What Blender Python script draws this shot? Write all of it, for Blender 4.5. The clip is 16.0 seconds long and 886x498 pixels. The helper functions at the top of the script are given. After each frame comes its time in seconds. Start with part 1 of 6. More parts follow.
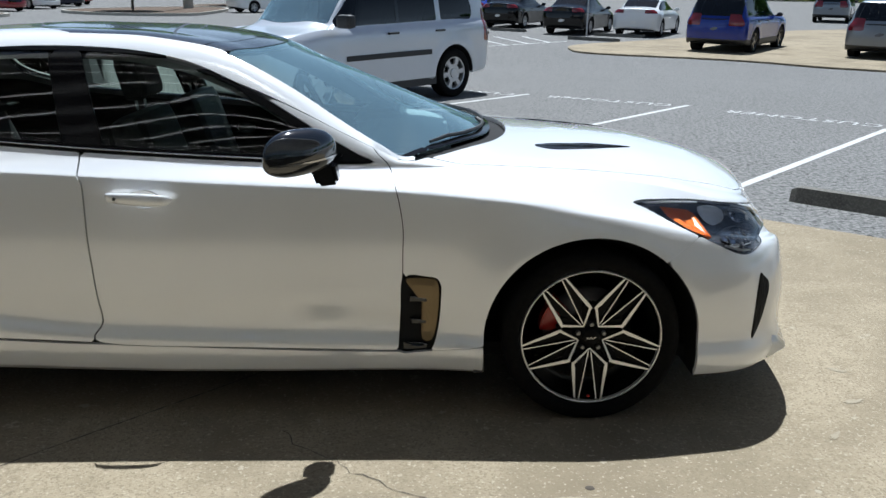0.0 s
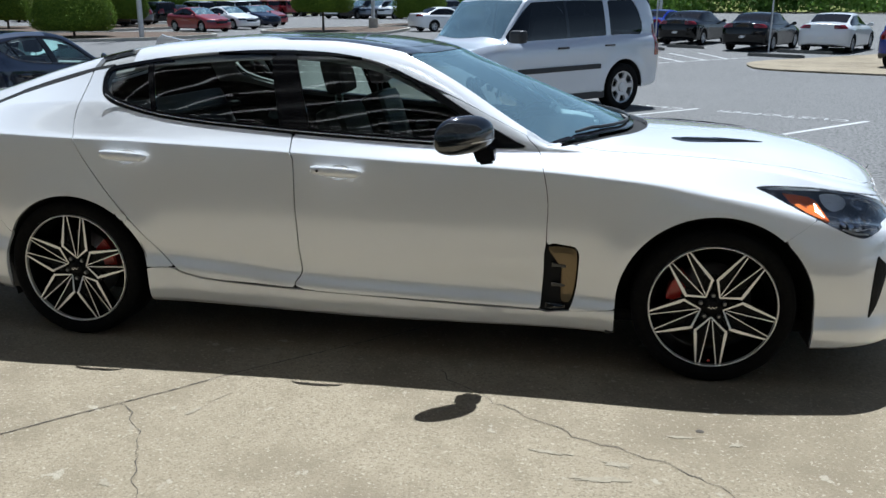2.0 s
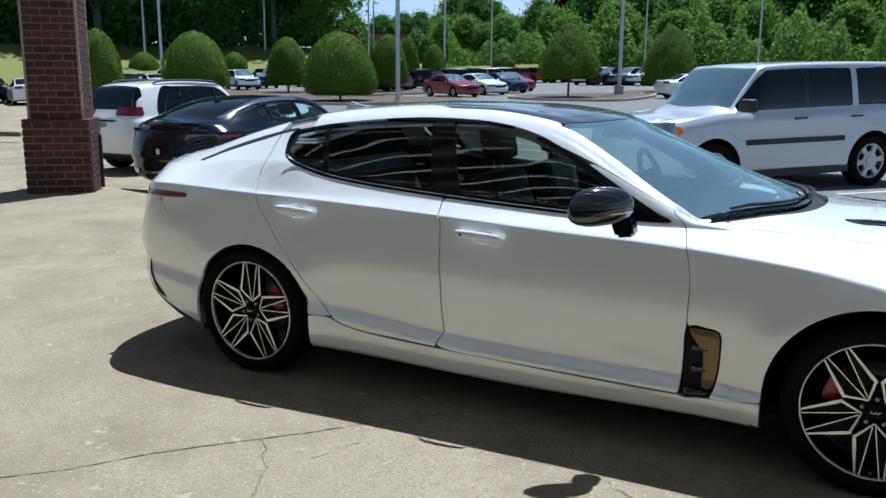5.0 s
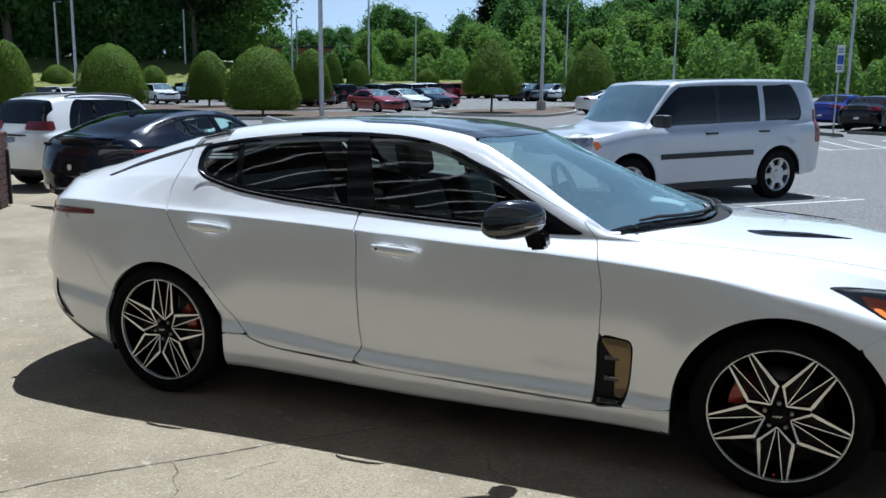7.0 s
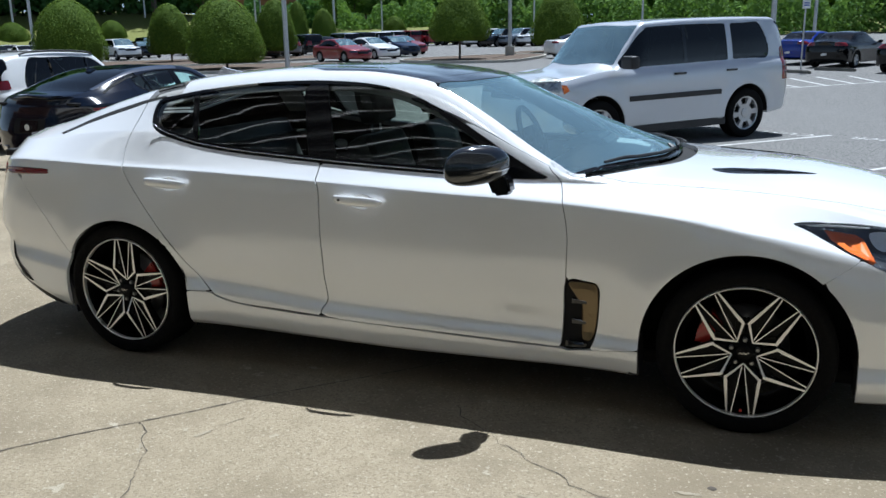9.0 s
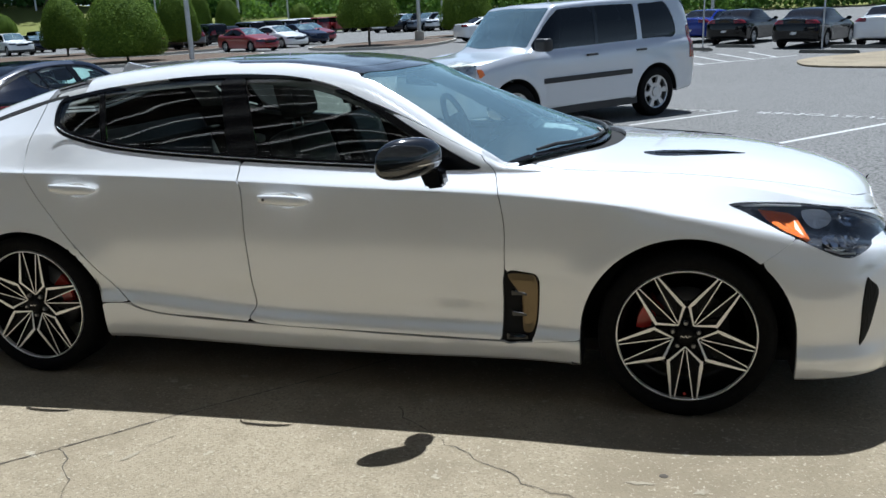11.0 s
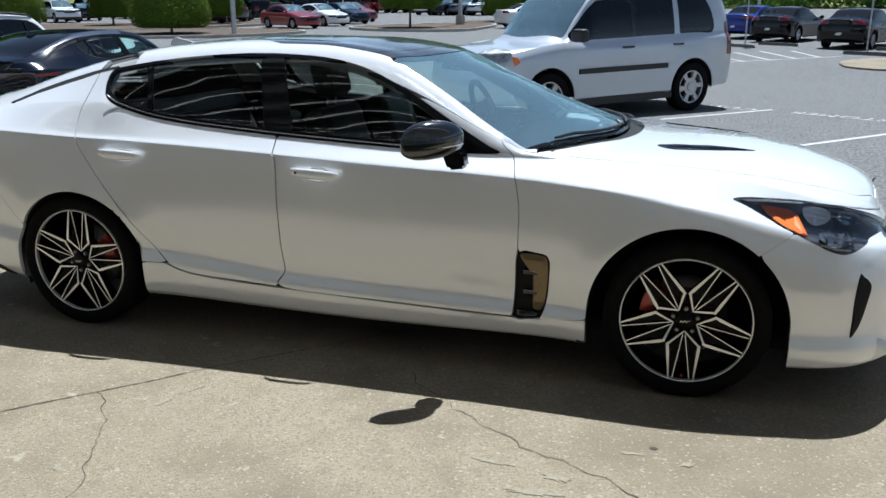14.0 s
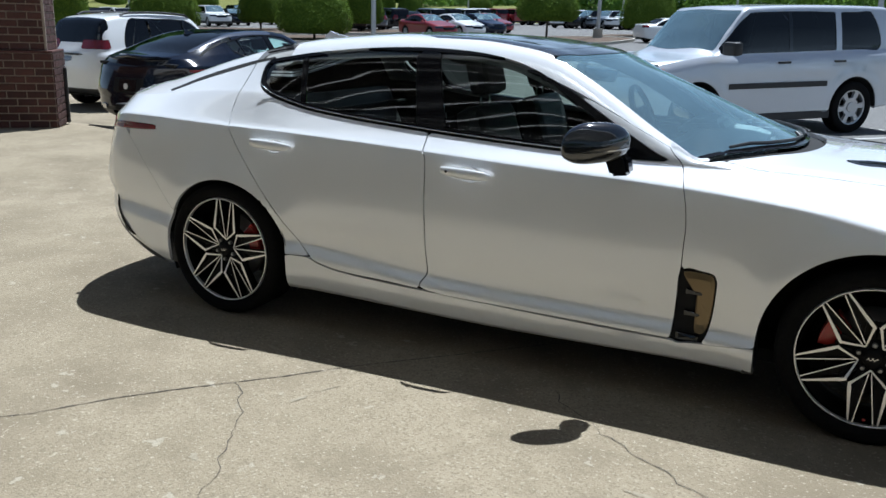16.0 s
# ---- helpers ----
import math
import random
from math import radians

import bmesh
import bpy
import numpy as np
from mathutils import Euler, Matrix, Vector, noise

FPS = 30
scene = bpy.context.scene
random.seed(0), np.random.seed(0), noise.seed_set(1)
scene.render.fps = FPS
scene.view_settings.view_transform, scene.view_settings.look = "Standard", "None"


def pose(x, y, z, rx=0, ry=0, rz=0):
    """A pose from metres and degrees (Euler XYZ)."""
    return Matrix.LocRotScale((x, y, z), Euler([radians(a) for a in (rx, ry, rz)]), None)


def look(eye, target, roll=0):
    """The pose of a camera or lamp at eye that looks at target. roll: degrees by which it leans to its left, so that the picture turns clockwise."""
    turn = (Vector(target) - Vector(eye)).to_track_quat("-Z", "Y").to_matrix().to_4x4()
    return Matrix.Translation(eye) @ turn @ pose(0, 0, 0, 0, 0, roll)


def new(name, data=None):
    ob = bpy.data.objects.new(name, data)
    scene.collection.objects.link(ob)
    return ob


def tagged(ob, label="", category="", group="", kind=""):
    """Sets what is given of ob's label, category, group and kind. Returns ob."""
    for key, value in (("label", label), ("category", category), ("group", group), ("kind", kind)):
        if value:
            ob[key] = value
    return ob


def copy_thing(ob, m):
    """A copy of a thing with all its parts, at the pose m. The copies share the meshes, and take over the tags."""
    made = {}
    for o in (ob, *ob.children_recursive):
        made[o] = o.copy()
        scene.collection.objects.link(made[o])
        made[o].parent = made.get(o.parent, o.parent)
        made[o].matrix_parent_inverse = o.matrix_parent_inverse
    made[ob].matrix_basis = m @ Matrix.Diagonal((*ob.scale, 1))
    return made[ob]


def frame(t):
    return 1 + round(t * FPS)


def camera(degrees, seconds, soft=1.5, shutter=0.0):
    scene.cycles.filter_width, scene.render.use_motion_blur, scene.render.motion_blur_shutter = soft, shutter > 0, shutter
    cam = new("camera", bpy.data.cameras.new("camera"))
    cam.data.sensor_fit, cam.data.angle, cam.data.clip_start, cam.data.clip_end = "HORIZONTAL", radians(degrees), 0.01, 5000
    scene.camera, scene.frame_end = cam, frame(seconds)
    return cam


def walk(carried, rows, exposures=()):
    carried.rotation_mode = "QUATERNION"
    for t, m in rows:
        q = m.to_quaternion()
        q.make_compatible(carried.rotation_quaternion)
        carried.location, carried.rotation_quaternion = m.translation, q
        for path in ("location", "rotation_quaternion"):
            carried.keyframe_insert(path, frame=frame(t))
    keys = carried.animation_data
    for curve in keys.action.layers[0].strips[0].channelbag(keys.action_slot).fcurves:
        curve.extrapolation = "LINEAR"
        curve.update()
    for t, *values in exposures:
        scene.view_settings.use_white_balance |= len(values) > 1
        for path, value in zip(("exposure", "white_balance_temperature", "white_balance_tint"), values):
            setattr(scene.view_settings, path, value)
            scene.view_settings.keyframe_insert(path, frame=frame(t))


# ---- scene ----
cam = camera(56.0, 16.0)
PATH = [
    (0, (0.84, -3.729, 1.51), (0.882, -1.812, 0.941), 0.8),
    (0.5, (0.921, -3.849, 1.498), (0.99, -1.94, 0.904), 1.0),
    (1, (0.981, -4.02, 1.482), (0.85, -2.111, 0.9), 1.1),
    (1.5, (0.949, -4.181, 1.498), (0.696, -2.276, 0.945), 0.8),
    (2, (0.956, -4.298, 1.477), (0.601, -2.403, 0.945), 0.2),
    (2.5, (1.098, -4.284, 1.477), (0.701, -2.387, 0.983), 0.3),
    (3, (1.307, -4.187, 1.508), (0.606, -2.362, 1.084), 0.5),
    (3.5, (1.352, -4.18, 1.501), (0.494, -2.416, 1.111), 0.4),
    (3.7, (1.353, -4.177, 1.503), (0.474, -2.422, 1.121), 0.6),
    (5.8, (1.384, -4.163, 1.494), (0.481, -2.423, 1.102), 0.4),
    (6, (1.391, -4.166, 1.498), (0.51, -2.41, 1.122), 0.4),
    (6.5, (1.402, -4.155, 1.493), (0.596, -2.359, 1.14), 0.7),
    (7, (1.407, -4.143, 1.494), (0.661, -2.321, 1.142), 0.7),
    (7.5, (1.404, -4.137, 1.487), (0.696, -2.306, 1.104), 0.3),
    (8, (1.398, -4.136, 1.487), (0.698, -2.31, 1.07), 0.1),
    (8.5, (1.395, -4.142, 1.484), (0.678, -2.326, 1.051), -0.4),
    (9, (1.429, -4.086, 1.479), (0.749, -2.265, 1.009), -0.9),
    (9.5, (1.382, -4.09, 1.461), (0.685, -2.302, 0.899), -2.2),
    (10, (1.315, -4.0, 1.455), (0.756, -2.157, 0.915), -2.2),
    (10.2, (1.309, -3.979, 1.481), (0.807, -2.108, 0.985), -1.7),
    (12.5, (1.394, -4.06, 1.497), (0.896, -2.201, 0.955), -3.0),
    (13, (1.406, -4.107, 1.506), (0.929, -2.243, 0.959), -1.7),
    (13.5, (1.438, -4.162, 1.509), (0.928, -2.302, 0.981), -0.5),
    (14, (1.436, -4.179, 1.513), (0.876, -2.337, 0.972), 0.1),
    (14.5, (1.431, -4.174, 1.494), (0.8, -2.35, 0.968), 0.2),
    (15, (1.426, -4.173, 1.492), (0.728, -2.38, 0.946), 0.6),
    (15.5, (1.389, -4.154, 1.465), (0.609, -2.391, 0.934), 1.2),
    (16, (1.254, -4.049, 1.438), (0.424, -2.305, 0.92), 1.5),
]
walk(cam, [(t, look(eye, target, roll)) for t, eye, target, roll in PATH], [(0, .60, 6350, 10), (2.5, .60, 6100, 10), (6, .60, 5950, 10), (9, .60, 6150, 10), (10, .60, 6250, 10), (16, .60, 6150, 10)])

# ---- light ----
SUN_UP, SUN_AZ = 69.0, 0.0          # degrees above the horizon; east of the +y axis
world = bpy.data.worlds.new("sky")
scene.world = world
world.use_nodes = True
_w = world.node_tree.nodes
_sky = _w.new("ShaderNodeTexSky")
_sky.sky_type, _sky.sun_disc = "NISHITA", False
_sky.sun_elevation, _sky.sun_rotation = radians(SUN_UP), radians(SUN_AZ)
_sky.air_density, _sky.dust_density, _sky.ozone_density = 1.0, 0.6, 1.0
_wl = world.node_tree.links
_co, _sep, _hz, _cl, _mx, _ad = (_w.new("ShaderNode" + k) for k in ("TexCoord", "SeparateXYZ", "MapRange", "TexNoise", "Mix", "Math"))
_wl.new(_co.outputs["Generated"], _sep.inputs[0])
_wl.new(_co.outputs["Generated"], _cl.inputs["Vector"])
_cl.inputs["Scale"].default_value, _cl.inputs["Detail"].default_value = 3.2, 5.0
_hz.interpolation_type = "SMOOTHSTEP"                 # thin white summer haze, densest at the horizon
_hz.inputs[1].default_value, _hz.inputs[2].default_value, _hz.inputs[3].default_value, _hz.inputs[4].default_value = 0.0, 0.34, 1.75, 0.08
_wl.new(_sep.outputs[2], _hz.inputs[0])
_ad.operation = "MULTIPLY"
_wl.new(_hz.outputs[0], _ad.inputs[0])
_wl.new(_cl.outputs["Fac"], _ad.inputs[1])
_mx.data_type = "RGBA"
_mx.inputs[7].default_value = (9.0, 12.4, 16.6, 1)
_wl.new(_ad.outputs[0], _mx.inputs[0])
_wl.new(_sky.outputs[0], _mx.inputs[6])
_wl.new(_mx.outputs[2], _w["Background"].inputs[0])
_w["Background"].inputs[1].default_value = 0.042
_sd = bpy.data.lights.new("sun", "SUN")
_sd.energy, _sd.angle, _sd.color = 5.2, radians(0.53), (0.89, 0.95, 1.0)
_sun = new("sun", _sd)
_v = Vector((math.sin(radians(SUN_AZ)) * math.cos(radians(SUN_UP)), math.cos(radians(SUN_AZ)) * math.cos(radians(SUN_UP)), math.sin(radians(SUN_UP))))
_sun.matrix_world = look(_v * 60, (0, 0, 0))
scene.view_settings.exposure = 0.60

# ---- materials ----
def material(name, color=(0.8, 0.8, 0.8), rough=0.5, metal=0.0, coat=0.0, spec=0.5, emit=None, strength=0.0):
    m = bpy.data.materials.new(name)
    m.use_nodes = True
    b = m.node_tree.nodes["Principled BSDF"]
    b.inputs["Base Color"].default_value = (*color, 1)
    b.inputs["Roughness"].default_value, b.inputs["Metallic"].default_value = rough, metal
    b.inputs["Coat Weight"].default_value, b.inputs["Coat Roughness"].default_value = coat, 0.03
    b.inputs["Specular IOR Level"].default_value = spec
    if emit:
        b.inputs["Emission Color"].default_value, b.inputs["Emission Strength"].default_value = (*emit, 1), strength
    return m


def mottled(m, scales, colors, bump=0.0, bump_scale=200.0, stretch=(1, 1, 1), rough=None, detail=6.0, island=0.0):
    """Mix noise of several sizes into the base colour of m: scales and colours go together, the first colour is the ground."""
    t = m.node_tree
    n, l = t.nodes, t.links
    b = n["Principled BSDF"]
    co = n.new("ShaderNodeTexCoord")
    mp = n.new("ShaderNodeMapping")
    mp.inputs["Scale"].default_value = stretch
    l.new(co.outputs["Object"], mp.inputs[0])
    last = None
    for (scale, lo, hi), c in zip(scales, colors[1:]):
        tex = n.new("ShaderNodeTexNoise")
        tex.inputs["Scale"].default_value, tex.inputs["Detail"].default_value, tex.inputs["Roughness"].default_value = scale, detail, 0.62
        l.new(mp.outputs[0], tex.inputs["Vector"])
        ramp = n.new("ShaderNodeMapRange")
        ramp.inputs[1].default_value, ramp.inputs[2].default_value = lo, hi
        l.new(tex.outputs["Fac"], ramp.inputs[0])
        mix = n.new("ShaderNodeMix")
        mix.data_type = "RGBA"
        l.new(ramp.outputs[0], mix.inputs[0])
        if last is None:
            mix.inputs[6].default_value = (*colors[0], 1)
        else:
            l.new(last, mix.inputs[6])
        mix.inputs[7].default_value = (*c, 1)
        last = mix.outputs[2]
    if island:
        geo = n.new("ShaderNodeObjectInfo" if island < 0 else "ShaderNodeNewGeometry")
        out = geo.outputs["Random"] if island < 0 else geo.outputs["Random Per Island"]
        mr = n.new("ShaderNodeMapRange")
        mr.inputs[3].default_value, mr.inputs[4].default_value = 1 - abs(island), 1 + abs(island)
        l.new(out, mr.inputs[0])
        mul = n.new("ShaderNodeMix")
        mul.data_type, mul.blend_type, mul.inputs[0].default_value = "RGBA", "MULTIPLY", 1.0
        l.new(last, mul.inputs[6])
        l.new(mr.outputs[0], mul.inputs[7])
        last = mul.outputs[2]
    l.new(last, b.inputs["Base Color"])
    if bump:
        tex = n.new("ShaderNodeTexNoise")
        tex.inputs["Scale"].default_value, tex.inputs["Detail"].default_value = bump_scale, 4
        l.new(mp.outputs[0], tex.inputs["Vector"])
        bp = n.new("ShaderNodeBump")
        bp.inputs["Strength"].default_value, bp.inputs["Distance"].default_value = 1.0, bump
        l.new(tex.outputs["Fac"], bp.inputs["Height"])
        l.new(bp.outputs[0], b.inputs["Normal"])
    return m


def glass(name, tint, ior=1.5, sheen=(1, 1, 1), glow_veil=0.0, glow_color=(.8, .8, .8)):
    """Thin tinted sheet glass: a tinted clear body with a Fresnel gloss, and a thin dusty film tinted to paint in
    reflected light.
    """
    m = bpy.data.materials.new(name)
    m.use_nodes = True
    n, l = m.node_tree.nodes, m.node_tree.links
    n.remove(n["Principled BSDF"])
    tr, gl, fr, mix = (n.new("ShaderNode" + k) for k in ("BsdfTransparent", "BsdfGlossy", "Fresnel", "MixShader"))
    tr.inputs[0].default_value = (*tint, 1)
    gl.inputs[0].default_value, gl.inputs["Roughness"].default_value = (*sheen, 1), 0.0
    fr.inputs[0].default_value = ior
    l.new(fr.outputs[0], mix.inputs[0])
    l.new(tr.outputs[0], mix.inputs[1])
    l.new(gl.outputs[0], mix.inputs[2])
    out = mix.outputs[0]
    if glow_veil:
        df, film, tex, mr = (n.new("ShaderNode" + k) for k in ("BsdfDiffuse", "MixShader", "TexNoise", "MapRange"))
        df.inputs[0].default_value = (*glow_color, 1)
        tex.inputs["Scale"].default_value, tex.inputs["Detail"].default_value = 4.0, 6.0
        mr.inputs[1].default_value, mr.inputs[2].default_value, mr.inputs[3].default_value, mr.inputs[4].default_value = .3, .7, glow_veil * .93, glow_veil * 1.07
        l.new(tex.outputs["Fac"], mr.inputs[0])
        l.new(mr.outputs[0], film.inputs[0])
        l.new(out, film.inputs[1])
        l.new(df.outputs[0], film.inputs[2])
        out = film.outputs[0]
    l.new(out, n["Material Output"].inputs[0])
    return m


def leafy(name, dark, light, trans, amount=0.35):
    """Leaves: a rough green that varies from leaf to leaf and lets some light through."""
    m = material(name, dark, 0.7, spec=0.08)
    n, l = m.node_tree.nodes, m.node_tree.links
    b = n["Principled BSDF"]
    g = n.new("ShaderNodeNewGeometry")
    mix = n.new("ShaderNodeMix")
    mix.data_type = "RGBA"
    mix.inputs[6].default_value, mix.inputs[7].default_value = (*dark, 1), (*light, 1)
    l.new(g.outputs["Random Per Island"], mix.inputs[0])
    l.new(mix.outputs[2], b.inputs["Base Color"])
    tl, add = n.new("ShaderNodeBsdfTranslucent"), n.new("ShaderNodeMixShader")
    tl.inputs[0].default_value = (*trans, 1)
    add.inputs[0].default_value = amount
    l.new(b.outputs[0], add.inputs[1])
    l.new(tl.outputs[0], add.inputs[2])
    l.new(add.outputs[0], n["Material Output"].inputs[0])
    return m


def paint(name, color, flake=0.0, metal=0.0, rough=0.32, spec=0.5):
    """Car paint under a clear coat, with a trace of flake and dust."""
    m = material(name, color, rough, metal, coat=1.0 if spec > .3 else .55, spec=spec)
    lo = tuple(c * (1 - flake) for c in color)
    mottled(m, [(900.0, 0.35, 0.65), (2.5, 0.45, 0.75)], [color, lo, tuple(c * 0.97 for c in color)], detail=3)
    return m


PEARL = paint("pearl_white_paint", (0.89, 0.9, 0.91), 0.03, 0.17, 0.16)
NAVY = paint("dark_navy_paint", (0.003, 0.0065, 0.016), 0.3, 0.0, 0.15, 0.25)
WHITE = paint("white_paint", (0.75, 0.76, 0.76), 0.02)
SILVER = paint("pale_silver_paint", (0.60, 0.63, 0.675), 0.10, 0.32)
BLUE = paint("deep_blue_paint", (0.003, 0.024, 0.24), 0.2, 0.15, 0.2, 0.3)
GREY = paint("slate_grey_paint", (0.17, 0.2, 0.24), 0.15, 0.3)
BLACK = paint("black_paint", (0.003, 0.0032, 0.004), 0.2, 0.0, 0.15, 0.1)
RED = paint("red_paint", (0.24, 0.008, 0.012), 0.15, 0.2)
NIGHT = paint("night_blue_paint", (0.003, 0.007, 0.025), 0.2, 0.1, 0.15, 0.2)
CAP = material("gloss_black_mirror_cap", (0.007, 0.009, 0.012), 0.10, coat=1.0, spec=0.7)
GLOSS = material("gloss_black", (0.005, 0.0055, 0.007), 0.07, coat=0.3)
SATIN = material("satin_black", (0.004, 0.004, 0.0045), 0.22, spec=0.2)
PILLAR = material("gloss_pillar_black", (0.003, 0.003, 0.0036), 0.1, spec=0.28)
ROOFBLACK = mottled(material("black_glass_roof", (0.012, 0.014, 0.017), 0.2, coat=0.8), [(3.0, .4, .7), (400.0, .5, .8)], [(.022, .027, .034), (.03, .036, .044), (.045, .05, .056)])
SMOKELENS = material("smoked_lens", (0.012, 0.005, 0.006), 0.12, coat=0.6)
LAMPWHITE = material("bright_lamp_reflector", (0.8, 0.82, 0.85), 0.3, 0.5)
TRIM = material("black_plastic", (0.018, 0.018, 0.019), 0.5)
LINER = material("matt_black_liner", (0.008, 0.008, 0.008), 0.9)
RUBBER = mottled(material("tyre_rubber", (0.006, 0.006, 0.006), 0.8, spec=0.1), [(60.0, 0.4, 0.7)], [(0.005, 0.005, 0.0055), (0.009, 0.0085, 0.008)], 0.0006, 400)
MACHINED = material("machined_aluminium", (0.86, 0.85, 0.83), 0.33, 0.75)
ALLOY = material("silver_alloy", (0.5, 0.5, 0.51), 0.35, 0.85)
STEEL = material("brake_steel", (0.25, 0.25, 0.25), 0.35, 0.9)
CALIPER = material("red_caliper_paint", (0.5, 0.02, 0.015), 0.35, coat=0.5)
CHROME = material("dark_chrome", (0.55, 0.55, 0.56), 0.12, 1.0)
SMOKED = material("smoked_bronze_chrome", (0.17, 0.13, 0.08), 0.3, 1.0)
AMBER = material("amber_lens", (0.8, 0.17, 0.02), 0.15, coat=0.5)
REDLENS = material("red_lens", (0.16, 0.006, 0.01), 0.1, coat=0.7)
LAMPGREY = material("lamp_housing", (0.16, 0.17, 0.19), 0.25, 0.7)
WHEELBLACK = material("satin_black_wheel", (0.003, 0.003, 0.0033), 0.5, spec=0.15)
DASH = mottled(material("grey_dash", (0.10, 0.105, 0.11), 0.6), [(80.0, 0.4, 0.7)], [(0.42, 0.45, 0.46), (0.34, 0.36, 0.37)], 0.0004, 300)
CLEAR = glass("clear_lens", (0.94, 0.96, 0.98), 1.45)
TINT = glass("dark_tinted_glass", (0.74, 0.83, 0.78), 1.6)
# the blue film paints sky and dashboard reflections into both windscreens
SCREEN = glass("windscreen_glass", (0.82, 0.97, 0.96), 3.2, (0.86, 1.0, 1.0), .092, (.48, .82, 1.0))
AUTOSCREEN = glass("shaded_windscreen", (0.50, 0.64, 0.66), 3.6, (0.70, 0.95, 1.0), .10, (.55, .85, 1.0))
LAMPMID = mottled(material("hazy_lamp_reflector", (0.80, 0.79, 0.72), 0.25, 0.45), [(9.0, .45, .58), (30.0, .5, .62)], [(.82, .81, .74), (.38, .39, .37), (.9, .89, .84)])
DARKGLASS = glass("privacy_glass", (0.05, 0.058, 0.066), 1.5)
LINING = mottled(material("grey_headlining", (.3, .3, .29), .9), [(120., .4, .7)], [(.34, .34, .33), (.28, .28, .27)], .0004, 300)
SEAT = mottled(material("dark_seat_leather", (0.03, 0.03, 0.032), 0.5), [(90.0, 0.4, 0.7)], [(0.028, 0.028, 0.03), (0.05, 0.05, 0.052)], 0.0005, 300)
WHITEBAR = material("white_enamel", (0.75, 0.75, 0.73), 0.5)


# ---- mesh tools ----
def thing(name, label, category, at=(0, 0, 0), turn=0.0, group="", kind=""):
    ob = new(name)
    ob.matrix_world = pose(*at, 0, 0, turn)
    ob.empty_display_size = 0.1
    return tagged(ob, label, category, group, kind)


def part(name, bm, mat, parent, label="", smooth=False):
    """Link a bmesh as one mesh object under a thing or a part."""
    me = bpy.data.meshes.new(name)
    bm.to_mesh(me)
    bm.free()
    if smooth:
        me.shade_smooth()
    me.materials.append(mat)
    ob = new(name, me)
    ob.parent = parent
    return tagged(ob, label)


def from_arrays(name, verts, faces, mat, parent=None, label="", normals=None, smooth=False):
    me = bpy.data.meshes.new(name)
    me.from_pydata([tuple(v) for v in np.asarray(verts, float).tolist()], [], faces.tolist() if hasattr(faces, "tolist") else faces)
    me.materials.append(mat)
    if normals is not None:
        me.shade_smooth()
        me.normals_split_custom_set_from_vertices([tuple(v) for v in np.asarray(normals).tolist()])
    elif smooth:
        me.shade_smooth()
    me.update()
    ob = new(name, me)
    if parent:
        ob.parent = parent
    return tagged(ob, label)


def box(bm, lo, hi, m=None, bevel=0.0):
    got = bmesh.ops.create_cube(bm, size=1)["verts"]
    mid, size = [(a + b) / 2 for a, b in zip(lo, hi)], [b - a for a, b in zip(lo, hi)]
    mm = Matrix.Translation(mid) @ Matrix.Diagonal((*size, 1))
    bmesh.ops.transform(bm, matrix=(m @ mm) if m else mm, verts=got)
    if bevel:
        es = list({e for v in got for e in v.link_edges})
        bmesh.ops.bevel(bm, geom=es, offset=bevel, segments=2, affect="EDGES", profile=0.6)


def boxed(lo, hi, bevel=0.0, m=None):
    bm = bmesh.new()
    box(bm, lo, hi, m, bevel)
    return bm


def lathe(bm, profile, axis="y", n=48, at=(0, 0, 0)):
    """Turn (radius, along) pairs about an axis through at."""
    rings = []
    for r, a in profile:
        ring = []
        for k in range(n):
            c, s = math.cos(2 * math.pi * k / n) * r, math.sin(2 * math.pi * k / n) * r
            p = {"x": (a, c, s), "y": (c, a, s), "z": (c, s, a)}[axis]
            ring.append(bm.verts.new([p[i] + at[i] for i in range(3)]))
        rings.append(ring)
    for r0, r1 in zip(rings, rings[1:]):
        for k in range(n):
            bm.faces.new((r0[k], r0[(k + 1) % n], r1[(k + 1) % n], r1[k]))
    return rings


def rod(bm, a, b, r0, r1=None, n=10, cap=True):
    """A tapered round bar from a to b."""
    a, b = Vector(a), Vector(b)
    q = (b - a).to_track_quat("Z", "Y").to_matrix()
    rings = []
    for p, r in ((a, r0), (b, r0 if r1 is None else r1)):
        rings.append([bm.verts.new(p + q @ Vector((math.cos(2 * math.pi * k / n) * r, math.sin(2 * math.pi * k / n) * r, 0))) for k in range(n)])
    for k in range(n):
        bm.faces.new((rings[0][k], rings[0][(k + 1) % n], rings[1][(k + 1) % n], rings[1][k]))
    if cap:
        bm.faces.new(rings[0][::-1])
        bm.faces.new(rings[1])


def tube(bm, pts, radii, n=8):
    """A round bar bent through points, one radius each."""
    rings = []
    for k, p in enumerate(pts):
        d = Vector(pts[min(k + 1, len(pts) - 1)]) - Vector(pts[max(k - 1, 0)])
        q = d.to_track_quat("Z", "Y").to_matrix()
        rings.append([bm.verts.new(Vector(p) + q @ Vector((math.cos(2 * math.pi * i / n) * radii[k], math.sin(2 * math.pi * i / n) * radii[k], 0))) for i in range(n)])
    for r0, r1 in zip(rings, rings[1:]):
        for i in range(n):
            bm.faces.new((r0[i], r0[(i + 1) % n], r1[(i + 1) % n], r1[i]))
    bm.faces.new(rings[0][::-1])
    bm.faces.new(rings[-1])


